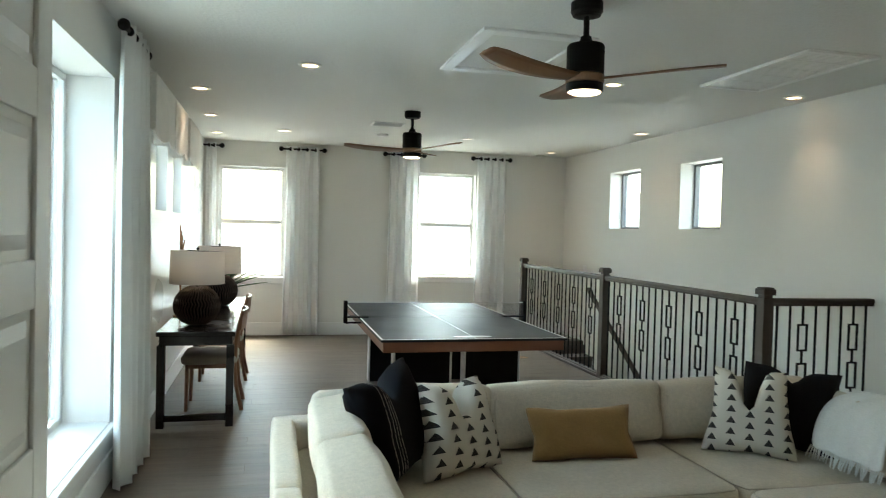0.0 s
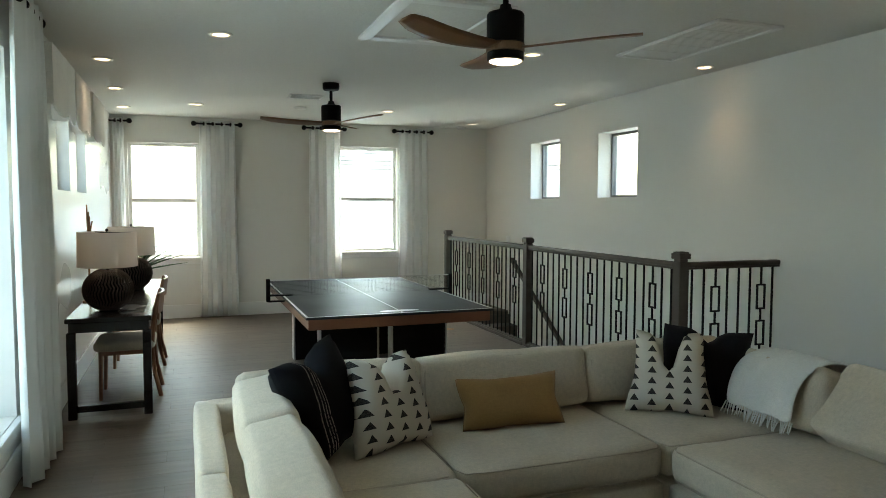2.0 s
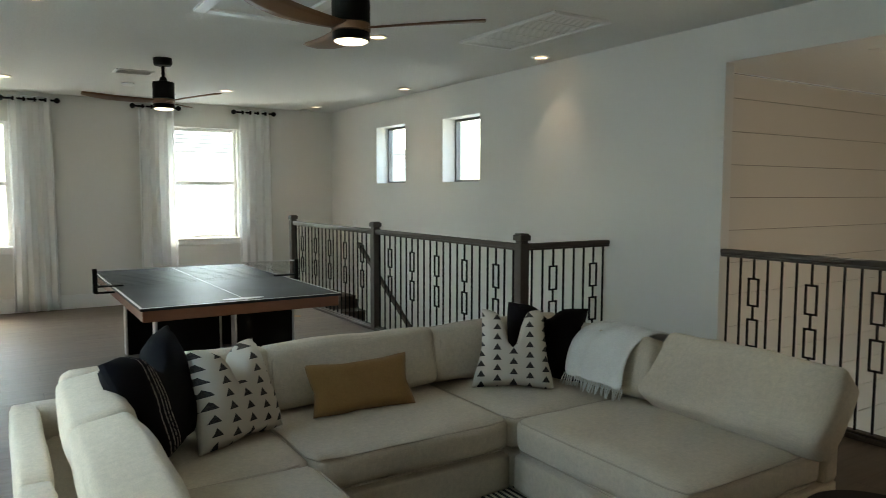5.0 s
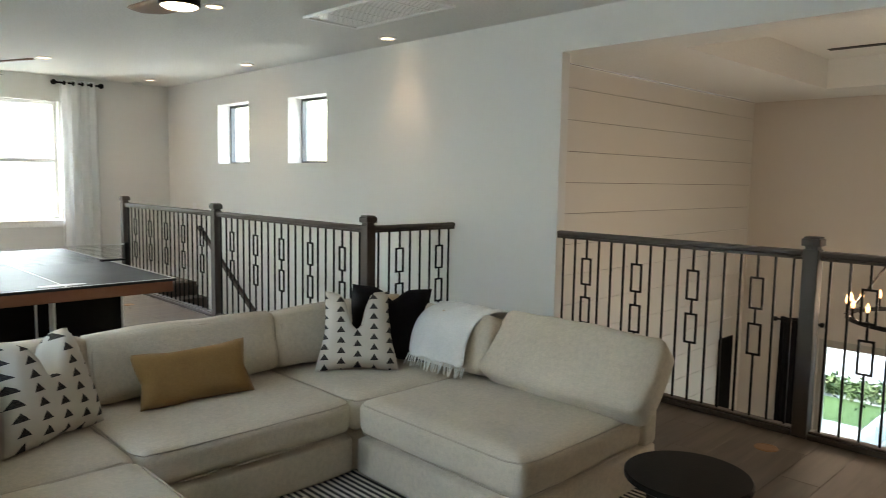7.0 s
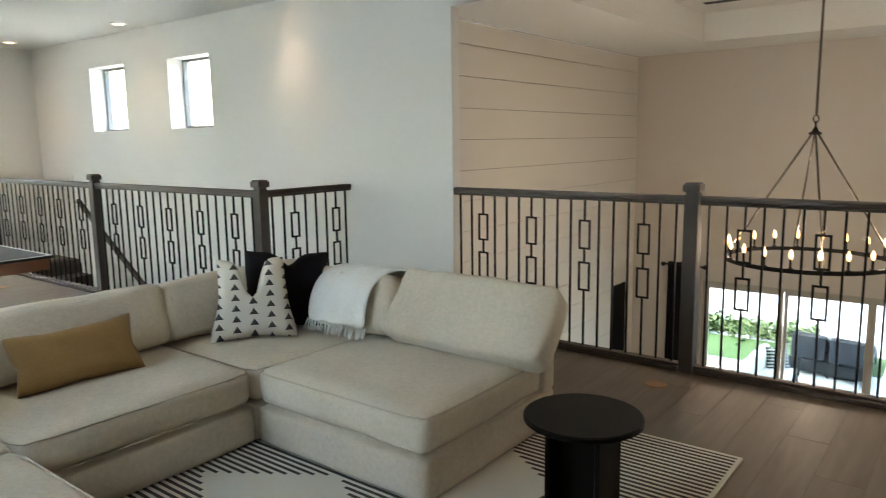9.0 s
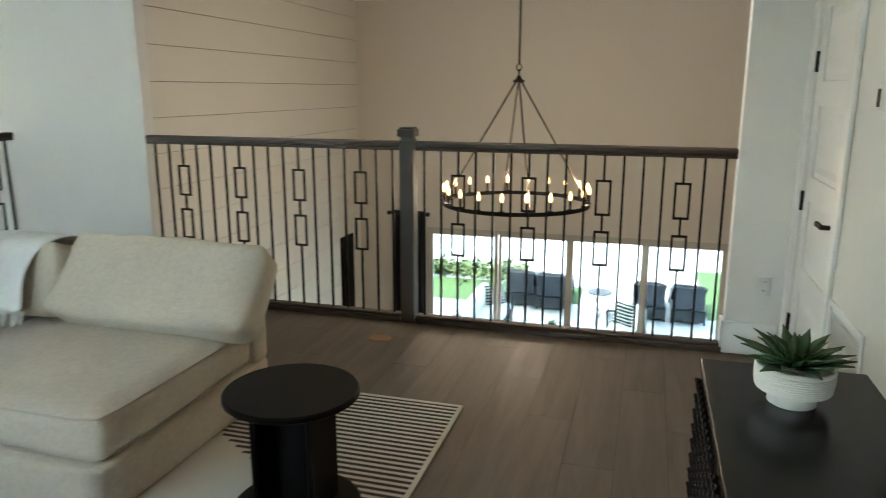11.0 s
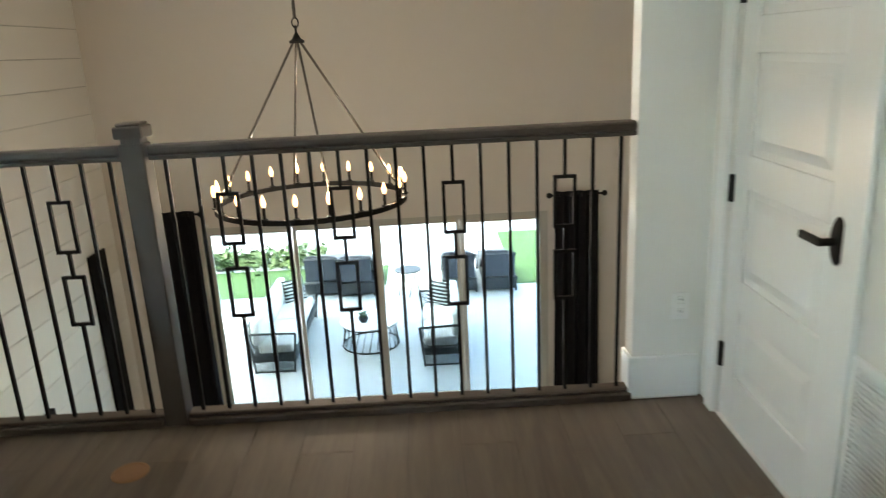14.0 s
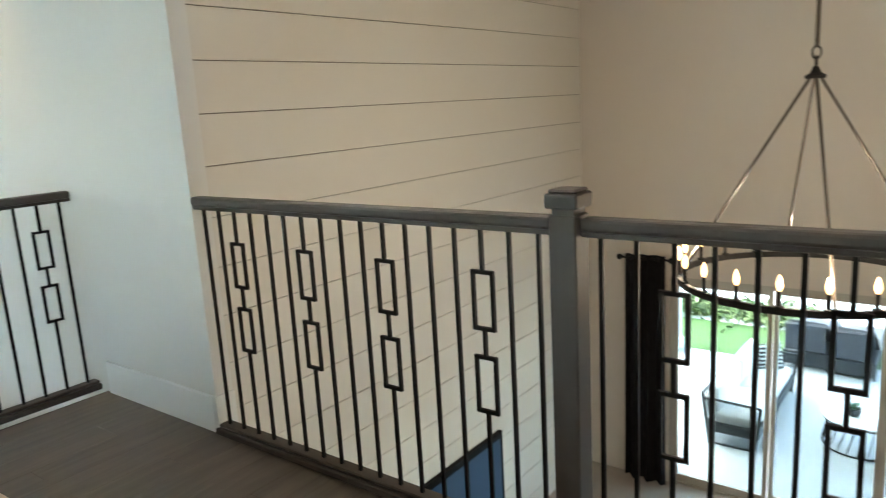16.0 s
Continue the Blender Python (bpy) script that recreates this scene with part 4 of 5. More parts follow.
SHL = "white sheer floor-length grommet curtain on a black rod"
curtain("curtain", -5.54, -5.40, -0.11, 0.015, 2.79, SHL, 1, 2, depth=0.04)
curtain("curtain", -4.43, -3.95, -0.11, 0.015, 2.79, SHL, 2, 4, depth=0.045)
curtain("curtain", -2.90, -2.44, -0.11, 0.015, 2.79, SHL, 3, 4, depth=0.045)
curtain("curtain", -1.52, -1.06, -0.11, 0.015, 2.79, SHL, 4, 4, depth=0.045)
curtain("curtain", -6.20, -5.58, -5.475, 0.015, 2.79, SHL, 5, 4, LINED, 0.06, 90)


# ---- valances over the three high windows ----
def valance(y0, y1):
    z0, z1, x = 2.20, 2.64, L + 0.13
    v = thing("valance", (L + 0.004, (y0 + y1) / 2, z0), "white upholstered box valance with a scalloped lower edge", "valance", "window valances")
    w, hgt, d = y1 - y0, z1 - z0, 0.165
    bm = bmesh.new()
    n = 24
    lo, hi = [], []
    for i in range(n + 1):
        s = i / n
        drop = 0.045 * abs(math.sin(math.pi * 1.5 * s)) ** 0.7 if 0.02 < s < 0.98 else 0
        lo.append((d, -w / 2 + w * s, 0.05 - drop))
        hi.append((d, -w / 2 + w * s, hgt))
    for a in range(n):
        f = [bm.verts.new(p) for p in (lo[a], lo[a + 1], hi[a + 1], hi[a])]
        bm.faces.new(f)
    for s in (-1, 1):
        bm.faces.new([bm.verts.new(p) for p in ((0, s * w / 2, 0.05), (d, s * w / 2, 0.05), (d, s * w / 2, hgt), (0, s * w / 2, hgt))])
    bm.faces.new([bm.verts.new(p) for p in ((0, -w / 2, hgt), (d, -w / 2, hgt), (d, w / 2, hgt), (0, w / 2, hgt))])
    bmesh.ops.remove_doubles(bm, verts=bm.verts, dist=1e-5)
    ob = part("box", bm, CLOTHWHITE, v)
    ob.modifiers.new("thick", "SOLIDIFY").thickness = 0.012


for a, b in ((-5.49, -4.51), (-4.45, -3.56), (-3.37, -2.46)):
    valance(a, b)


# ---- desk with chairs, lamps, plant ----
def desk():
    t = thing("console_desk", (-5.185, -3.465, 0), "long dark espresso wooden desk against the wall", "desk")
    w, d = 0.295, 1.42
    part("desktop", box(bmesh.new(), -w, w, -d, d, 0.725, 0.762, 0.004, 1), ESPRESSO, t)
    bm = box(bmesh.new(), -w + 0.02, w - 0.02, -d + 0.03, -d + 0.055, 0.65, 0.725)
    box(bm, -w + 0.02, w - 0.02, d - 0.055, d - 0.03, 0.65, 0.725)
    box(bm, -w + 0.02, -w + 0.045, -d + 0.055, d - 0.055, 0.65, 0.725)
    box(bm, w - 0.045, w - 0.02, -d + 0.055, d - 0.055, 0.65, 0.725)
    part("apron", bm, ESPRESSO, t)
    for y in (-d + 0.045, d - 0.045):
        for x in (-w + 0.035, w - 0.035):
            part("leg", box(bmesh.new(), x - 0.03, x + 0.03, y - 0.03, y + 0.03, 0, 0.65, 0.003, 1), ESPRESSO, t)
        part("stretcher", box(bmesh.new(), -w + 0.065, w - 0.065, y - 0.02, y + 0.02, 0.05, 0.10, 0.003, 1), ESPRESSO, t)


desk()


def chair(x, y):
    c = thing("desk_chair", (x, y, 0), "wooden desk chair with an oatmeal padded seat", "chair", "desk chairs")
    bm = cushion(0.46, 0.46, 0.09, 0.035, 0.012, 4, 0.003, 9)
    bmesh.ops.translate(bm, verts=bm.verts, vec=(0, 0, 0.445))
    part("seat", bm, SEATCLOTH, c, smooth=True)
    for sy in (-1, 1):
        part("front_leg", rod(bmesh.new(), (-0.19, sy * 0.19, 0), (-0.18, sy * 0.19, 0.41), 0.014, 0.02), LEATHER, c)
        bm = bmesh.new()
        pts = [(0.27, 0.0), (0.225, 0.2), (0.205, 0.42), (0.22, 0.62), (0.265, 0.86)]
        for (xa, za), (xb, zb) in zip(pts, pts[1:]):
            rod(bm, (xa, sy * 0.2, za), (xb, sy * 0.2, zb), 0.018, None, 10)
        part("back_leg", bm, LEATHER, c)
        part("side_rail", box(bmesh.new(), -0.18, 0.2, sy * 0.2 - 0.01, sy * 0.2 + 0.01, 0.37, 0.405, 0.003, 1), LEATHER, c)
    bm = bmesh.new()
    rows = []
    for i in range(11):
        y = -0.215 + 0.043 * i
        x = 0.245 + 0.035 * (1 - (y / 0.215) ** 2)
        rows.append([bm.verts.new(p) for p in ((x - 0.01, y, 0.70), (x + 0.012, y, 0.70), (x + 0.03, y, 0.87), (x + 0.008, y, 0.87))])
    for a, b in zip(rows, rows[1:]):
        for k in range(4):
            bm.faces.new((a[k], a[(k + 1) % 4], b[(k + 1) % 4], b[k]))
    bm.faces.new(rows[0])
    bm.faces.new(rows[-1][::-1])
    part("backrest", bm, LEATHER, c, "curved wooden backrest")


chair(-5.12, -4.15)
chair(-5.12, -2.95)


def wicker_lamp(x, y):
    t = thing("table_lamp", (x, y, 0.762), "table lamp with a round dark wicker base and cream drum shade", "lamp", "table lamps")
    prof = []
    for i in range(23):
        a = math.pi * (0.13 + 0.76 * i / 22)
        prof.append((0.185 * math.sin(a), 0.165 - 0.165 * math.cos(a) * 1.02))
    part("base", lathe(bmesh.new(), [(0.068, 0.0), (0.07, 0.012), *[(r * 0.93, z) for r, z in prof]], 36), BLACKPAINT, t, smooth=True)
    n = 44
    for i in range(n):
        bm = bmesh.new()
        a = 2 * math.pi * i / n
        pts = [(r * math.cos(a + 0.05 * math.sin(j * 1.2)), r * math.sin(a + 0.05 * math.sin(j * 1.2)), z) for j, (r, z) in enumerate(prof)]
        for p, q in zip(pts[::2], pts[2::2]):
            rod(bm, p, q, 0.0065, None, 5)
        part("wicker_strand", bm, WICKER, t)
    part("neck", rod(bmesh.new(), (0, 0, 0.31), (0, 0, 0.42), 0.012), IRON, t)
    bm = bmesh.new()
    lathe(bm, [(0.222, 0.35), (0.215, 0.625), (0.211, 0.625), (0.218, 0.35), (0.222, 0.35)], 48)
    bmesh.ops.delete(bm, geom=[f for f in bm.faces if len(f.verts) > 4], context="FACES")
    part("shade", bm, SHADE, t, "cream linen drum shade", smooth=True)
    part("harp", rod(bmesh.new(), (0, 0, 0.42), (0, 0, 0.63), 0.004), IRON, t)
    part("shade_finial", ball(bmesh.new(), (0, 0, 0.64), 0.012), IRON, t)
    for k in range(3):
        a = 2.1 * k
        part("spider", rod(bmesh.new(), (0, 0, 0.62), (0.212 * math.cos(a), 0.212 * math.sin(a), 0.62), 0.003, None, 6), IRON, t)
    part("bulb", ball(bmesh.new(), (0, 0, 0.49), 0.03), glow("lamp_bulb", (1.0, 0.8, 0.6), 9.0), t, "warm lit bulb")


wicker_lamp(-5.22, -4.47)
wicker_lamp(-5.14, -3.05)


def blade_leaf(bm, base, direction, length, width, rise, droop, seg=6):
    """A pointed, channelled, thick leaf."""
    d = Vector((math.cos(direction), math.sin(direction), 0))
    side = Vector((-d.y, d.x, 0))
    rows = []
    for i in range(seg + 1):
        s = i / seg
        p = Vector(base) + d * length * s * math.cos(rise * (1 - droop * s)) + Vector((0, 0, length * s * math.sin(rise * (1 - droop * s))))
        w = width * (0.55 + 0.9 * s - 1.45 * s * s * s) * (1 - s ** 6)
        w = max(w, 0.001)
        rows.append([bm.verts.new(p + side * w + Vector((0, 0, w * 0.35))), bm.verts.new(p), bm.verts.new(p - side * w + Vector((0, 0, w * 0.35))), bm.verts.new(p - Vector((0, 0, 0.004 + w * 0.1)))])
    for a, b in zip(rows, rows[1:]):
        for k in range(4):
            bm.faces.new((a[k], a[(k + 1) % 4], b[(k + 1) % 4], b[k]))
    bm.faces.new(rows[0])
    bm.faces.new(rows[-1][::-1])


def agave(parent, count, length, width, z, seed, rise0=0.25, rise1=1.25):
    rnd = random.Random(seed)
    for i in range(count):
        k = i / count
        bm = bmesh.new()
        a = i * 2.39996
        blade_leaf(bm, (0.02 * math.cos(a), 0.02 * math.sin(a), z), a, length * (1 - 0.4 * k) * rnd.uniform(0.85, 1.1), width * (1 - 0.3 * k), rise0 + (rise1 - rise0) * k, 0.25 * rnd.uniform(0.4, 1.3))
        part("leaf", bm, LEAF, parent, smooth=True)


p = thing("agave_plant", (-5.16, -2.38, 0.762), "spiky dark green agave in a dark pot on the desk", "plant")
part("pot", lathe(bmesh.new(), [(0.07, 0), (0.1, 0.06), (0.095, 0.12), (0.08, 0.13)], 24), WICKER, p, smooth=True)
agave(p, 30, 0.58, 0.032, 0.12, 3, 0.22, 1.4)

p = thing("coral_sculpture", (-5.42, -3.9, 0.762), "slender dark bronze branch sculpture on the desk", "sculpture")
bm = rod(bmesh.new(), (0, 0, 0), (0, 0, 0.012), 0.06, None, 20)
rod(bm, (0, 0, 0.01), (0, 0, 0.56), 0.008)
for dx, dy, dz in ((0.0, 0.05, 0.78), (0.02, -0.05, 0.74), (-0.01, 0.015, 0.84), (0.03, 0.03, 0.70)):
    rod(bm, (0, 0, 0.54), (dx, dy, dz), 0.012, 0.005, 8)
part("branch", bm, BRASS, p, smooth=True)


# ---- low console, planter, books, screen, small wall fittings ----
t = thing("media_console", (-2.70, -11.015, 0), "low black console with carved ribbed front doors", "console")
part("top", box(bmesh.new(), -0.95, 0.95, -0.265, 0.232, 0.56, 0.592, 0.004, 1), stuff("polished_black", (0.005, 0.005, 0.005), 0.24, var=0.2, fine=60, bump=0.03, spec=0.22), t)
part("carcass", box(bmesh.new(), -0.93, 0.93, -0.26, 0.215, 0.10, 0.56), BLACKPAINT, t)
carved = None
for k in range(3):
    dr = part("door", box(bmesh.new(), -0.925 + 0.62 * k, -0.315 + 0.62 * k, 0.215, 0.228, 0.11, 0.555, 0.002, 1), ESPRESSO, t, "carved dark wood door")
    for r in range(8):
        for i in range(12):
            m = pose(-0.88 + 0.62 * k + 0.047 * i, 0.228, 0.135 + 0.054 * r)
            if carved is None:
                carved = part("carved_petal", strip(bmesh.new(), [(0, 0.002, -0.014), (0.02, 0.012, 0.02), (0.037, 0.002, 0.006)], 0.014, 0.012), ESPRESSO, dr)
                carved.matrix_basis = m
            else:
                again(carved, "carved_petal", dr, m)
for x in (-0.88, 0.88):
    for y in (-0.22, 0.17):
        part("foot", box(bmesh.new(), x - 0.025, x + 0.025, y - 0.025, y + 0.025, 0, 0.10, 0.003, 1), BLACKPAINT, t)

p = thing("potted_succulent", (-2.04, -11.01, 0.592), "green succulent rosette in a ribbed white ceramic bowl", "plant")
prof = [(0.078, 0.0), (0.084, 0.004), (0.083, 0.036), (0.086, 0.046), (0.122, 0.056)]
for i in range(10):
    z = 0.058 + 0.0085 * i
    prof += [(0.128 + 0.006 * math.sin(min(1, i / 5) * 1.5), z), (0.131 + 0.006 * math.sin(min(1, i / 5) * 1.5), z + 0.004)]
prof += [(0.136, 0.148), (0.131, 0.152), (0.125, 0.13), (0.04, 0.125)]
part("bowl", lathe(bmesh.new(), prof, 44), CERAMIC, p, "ribbed white ceramic bowl")
agave(p, 42, 0.22, 0.034, 0.135, 8, 0.2, 1.25)
p.scale = (0.78, 0.78, 0.78)

for k, (w, c, lab) in enumerate(((0.30, CERAMIC, "white"), (0.27, SEATCLOTH, "beige"))):
    b = thing("book", (-2.92, -10.98, 0.592 + 0.028 * k), f"{lab} hardback book lying flat on the console", "book", "stacked books", 8 * k)
    bm = box(bmesh.new(), -w / 2, w / 2, -0.11, 0.11, 0, 0.003)
    box(bm, -w / 2, w / 2, -0.11, 0.11, 0.025, 0.028)
    box(bm, -w / 2, w / 2, -0.112, -0.108, 0.0, 0.028)
    part("cover", bm, c, b)
    part("pages", box(bmesh.new(), -w / 2 + 0.004, w / 2 - 0.004, -0.107, 0.106, 0.003, 0.025), TRIM, b)

t = thing("television", (-2.74, B + 0.004, 0.82), "flat black television on the wall with a dark glossy screen", "television")
part("casing", box(bmesh.new(), -0.77, 0.77, 0.0, 0.045, 0, 0.88, 0.004, 1), BLACKPAINT, t)
part("screen", box(bmesh.new(), -0.758, 0.758, 0.045, 0.0475, 0.014, 0.868), SCREEN, t, "dark glossy screen")

t = thing("thermostat", (-1.42, B + 0.002, 1.365), "white wall thermostat with a small dark display", "thermostat")
part("backplate", box(bmesh.new(), -0.075, 0.075, 0, 0.006, 0, 0.15, 0.003, 1), PLATE, t)
part("body", box(bmesh.new(), -0.055, 0.055, 0.006, 0.034, 0.025, 0.125, 0.008, 2), PLATE, t)
part("display", box(bmesh.new(), 0.012, 0.048, 0.0345, 0.0355, 0.045, 0.105), SCREEN, t, "dark display")


def outlet(m, label):
    o = thing("wall_outlet", (0, 0, 0), label, "outlet", "wall outlets")
    o.matrix_basis = m
    part("plate", box(bmesh.new(), -0.036, 0.036, -0.006, -0.001, 0, 0.115, 0.003, 1), PLATE, o)
    for z in (0.032, 0.083):
        s = part("socket", box(bmesh.new(), -0.018, 0.018, -0.0085, -0.006, z - 0.015, z + 0.015, 0.004, 1), PLATE, o)
        for x in (-0.006, 0.006):
            part("slot", box(bmesh.new(), x - 0.001, x + 0.001, -0.0095, -0.0085, z - 0.002, z + 0.008), BLACKPAINT, s)


s = thing("light_switch", (-0.001, -0.85, 1.03), "white double light switch on the stair wall", "light switch")
part("plate", box(bmesh.new(), -0.006, 0.0, -0.06, 0.06, 0, 0.115, 0.003, 1), PLATE, s)
for y in (-0.025, 0.025):
    part("rocker", box(bmesh.new(), -0.010, -0.006, y - 0.016, y + 0.016, 0.025, 0.09, 0.002, 1), PLATE, s)
outlet(pose(0, -11.235, 0.345, 0, 0, -90), "white double wall outlet on the pier")

g = thing("wall_grille", (-1.235, B + 0.002, 0.09), "white slatted return grille low on the wall", "vent")
bm = bmesh.new()
for x0, x1, z0, z1 in ((-0.24, -0.215, 0, 0.54), (0.215, 0.24, 0, 0.54), (-0.215, 0.215, 0, 0.025), (-0.215, 0.215, 0.515, 0.54)):
    box(bm, x0, x1, 0, 0.012, z0, z1, 0.003, 1)
part("frame", bm, TRIM, g)
part("backing", box(bmesh.new(), -0.215, 0.215, 0, 0.002, 0.025, 0.515), TRIM, g)
sl = part("slat", box(bmesh.new(), -0.215, 0.215, -0.001, 0.001, -0.009, 0.009), TRIM, g)
sl.matrix_basis = pose(0, 0.008, 0.04, -35)
for i in range(1, 30):
    again(sl, "slat", g, pose(0, 0.008, 0.04 + 0.0157 * i, -35))

for x, y in ((-0.345, -9.085), (-1.44, -2.13)):
    f = thing("floor_outlet", (x, y, 0.0), "round brass floor outlet cover set in the planks", "floor outlet", "floor outlets")
    part("ring", lathe(bmesh.new(), [(0.068, 0.0), (0.066, 0.003), (0.056, 0.004), (0.055, 0.002)], 32), BRASS, f)
    part("cover", lathe(bmesh.new(), [(0.05, 0.0005), (0.05, 0.003), (0.02, 0.003)], 28), BRASS, f)


# ---- the room below ----
WX, SHY, RWY = 5.92, -6.33, -13.2
TOP = 2.72
SL = (-11.73, -7.40, LOW, -0.565)
wall_with_holes("wall_living_glass", "x", WX, 0.2, RWY, SHY + 0.2, LOW, 3.2, (SL,), BEIGE, "beige painted tall wall with a wide sliding glass door")
slab("wall_living_end", T, WX, RWY - 0.15, RWY, LOW, 3.2, BEIGE, "beige painted tall end wall", "wall")
slab("wall_shiplap_core", 0.28, WX, SHY + 0.02, SHY + 0.15, LOW, 3.2, JOINT, "backing of the boarded wall", "wall")
slab("wall_under_loft", 0.0, 0.09, -11.045, -7.255, LOW, -0.3, BEIGE, "beige wall under the loft edge", "wall")
slab("wall_loft_back", 0.0, T, RWY, B - 0.12, LOW, 3.2, BEIGE, "beige wall behind the pier", "wall")
slab("wall_loft_face", 0.0, T, -11.045, -7.255, C, 3.2, BEIGE, "beige wall over the opening", "wall")
slab("floor_lower", -1.0, WX + 0.2, RWY, 0.0, LOW - 0.2, LOW, LOWERFLOOR, "pale tiled floor of the room below", "floor")
slab("floor_edge", 0.10, 0.115, -11.045, -7.255, -0.3, 0.0, TRIM, "white fascia at the loft edge", "trim")
TR = (1.3, 4.9, -11.9, -7.6)
bm = bmesh.new()
box(bm, 0.14, TR[0], RWY, SHY, TOP, TOP + 0.05)
box(bm, TR[1], WX, RWY, SHY, TOP, TOP + 0.05)
box(bm, TR[0], TR[1], RWY, TR[2], TOP, TOP + 0.05)
box(bm, TR[0], TR[1], TR[3], SHY, TOP, TOP + 0.05)
box(bm, TR[0], TR[1], TR[2], TR[3], TOP + 0.35, TOP + 0.4)
for x0, x1, y0, y1 in ((TR[0] - 0.02, TR[0], TR[2], TR[3]), (TR[1], TR[1] + 0.02, TR[2], TR[3]), (TR[0], TR[1], TR[2] - 0.02, TR[2]), (TR[0], TR[1], TR[3], TR[3] + 0.02)):
    box(bm, x0, x1, y0, y1, TOP + 0.05, TOP + 0.4)
tagged(mesh_object("ceiling_living", bm, CEIL), "beige tray ceiling over the room below", "ceiling", kind="structure")
v = thing("slot_diffuser", (4.21, -8.6, TOP + 0.35), "narrow dark slot air diffuser in the ceiling", "vent")
part("slot", box(bmesh.new(), -0.06, 0.06, -0.78, 0.78, -0.006, -0.001), BLACKPAINT, v)

# boarded wall, each plank proud of a thin joint
BOARDS = tagged(new("shiplap"), "off-white shiplap boards across the tall wall", "wall", kind="structure")
z, k = 1.535 - 15 * 0.318, 0
first = None
while z < TOP:
    z0, z1 = max(z, LOW), min(z + 0.318, TOP) - 0.006
    if z1 > LOW + 0.02:
        ob = part("plank", box(bmesh.new(), 0.142, 5.95 - 0.03, SHY, SHY + 0.02, z0, z1, 0.002, 1), stuff("shiplap_paint", (0.70, 0.67, 0.61), 0.6, var=0.03, fine=60) if first is None else first.data.materials[0], BOARDS)
        first = first or ob
    z += 0.318

t = thing("television", (3.10, SHY - 0.005, -2.71), "flat television on the boarded wall showing a blue picture", "television")
part("casing", box(bmesh.new(), -0.75, 0.75, -0.05, 0.0, 0, 0.87, 0.004, 1), BLACKPAINT, t)
part("screen", box(bmesh.new(), -0.70, 0.70, -0.0525, -0.05, 0.05, 0.80), glow("blue_picture", (0.005, 0.022, 0.05), 0.15), t, "lit blue picture")
t = thing("door_3", (5.34, SHY - 0.004, LOW), "tall black door in the boarded wall", "door")
tagged(t, kind="structure")
part("leaf", box(bmesh.new(), -0.2, 0.22, -0.03, 0.0, 0.01, 2.49, 0.003, 1), DEADBLACK, t)

# sliding glass door
d = thing("sliding_door", (WX, (SL[0] + SL[1]) / 2, LOW), "wide four-panel almond-framed sliding glass door", "door")
tagged(d, kind="structure")
hw, hh = (SL[1] - SL[0]) / 2, SL[3] - SL[2]
bm = box(bmesh.new(), 0.02, 0.14, -hw, -hw + 0.05, 0, hh)
box(bm, 0.02, 0.14, hw - 0.05, hw, 0, hh)
box(bm, 0.02, 0.14, -hw + 0.05, hw - 0.05, hh - 0.05, hh)
box(bm, 0.02, 0.14, -hw + 0.05, hw - 0.05, 0, 0.03)
part("door_frame", bm, ALMOND, d)
pw = (2 * hw - 0.1) / 4
for i in range(4):
    a = -hw + 0.05 + pw * i
    x = 0.05 if i in (0, 3) else 0.10
    bm = bmesh.new()
    for y0, y1, z0, z1 in ((a, a + 0.05, 0.03, hh - 0.05), (a + pw - 0.05, a + pw, 0.03, hh - 0.05), (a + 0.05, a + pw - 0.05, 0.03, 0.12), (a + 0.05, a + pw - 0.05, hh - 0.11, hh - 0.05)):
        box(bm, x - 0.02, x + 0.02, y0, y1, z0, z1, 0.003, 1)
    p = part("panel_frame", bm, ALMOND, d)
    q = part("pane", box(bmesh.new(), x - 0.004, x + 0.004, a + 0.05, a + pw - 0.05, 0.12, hh - 0.11), SLIDERGLASS, p)
    q.visible_shadow = False
DRK = "floor-length black curtain gathered on a black rod"
curtain("curtain", -7.39, -6.92, WX - 0.11, LOW + 0.015, -0.31, DRK, 6, 3, BLACKCLOTH, 0.05, 90)
curtain("curtain", -12.34, -11.80, WX - 0.11, LOW + 0.015, -0.31, DRK, 7, 4, BLACKCLOTH, 0.05, 90)


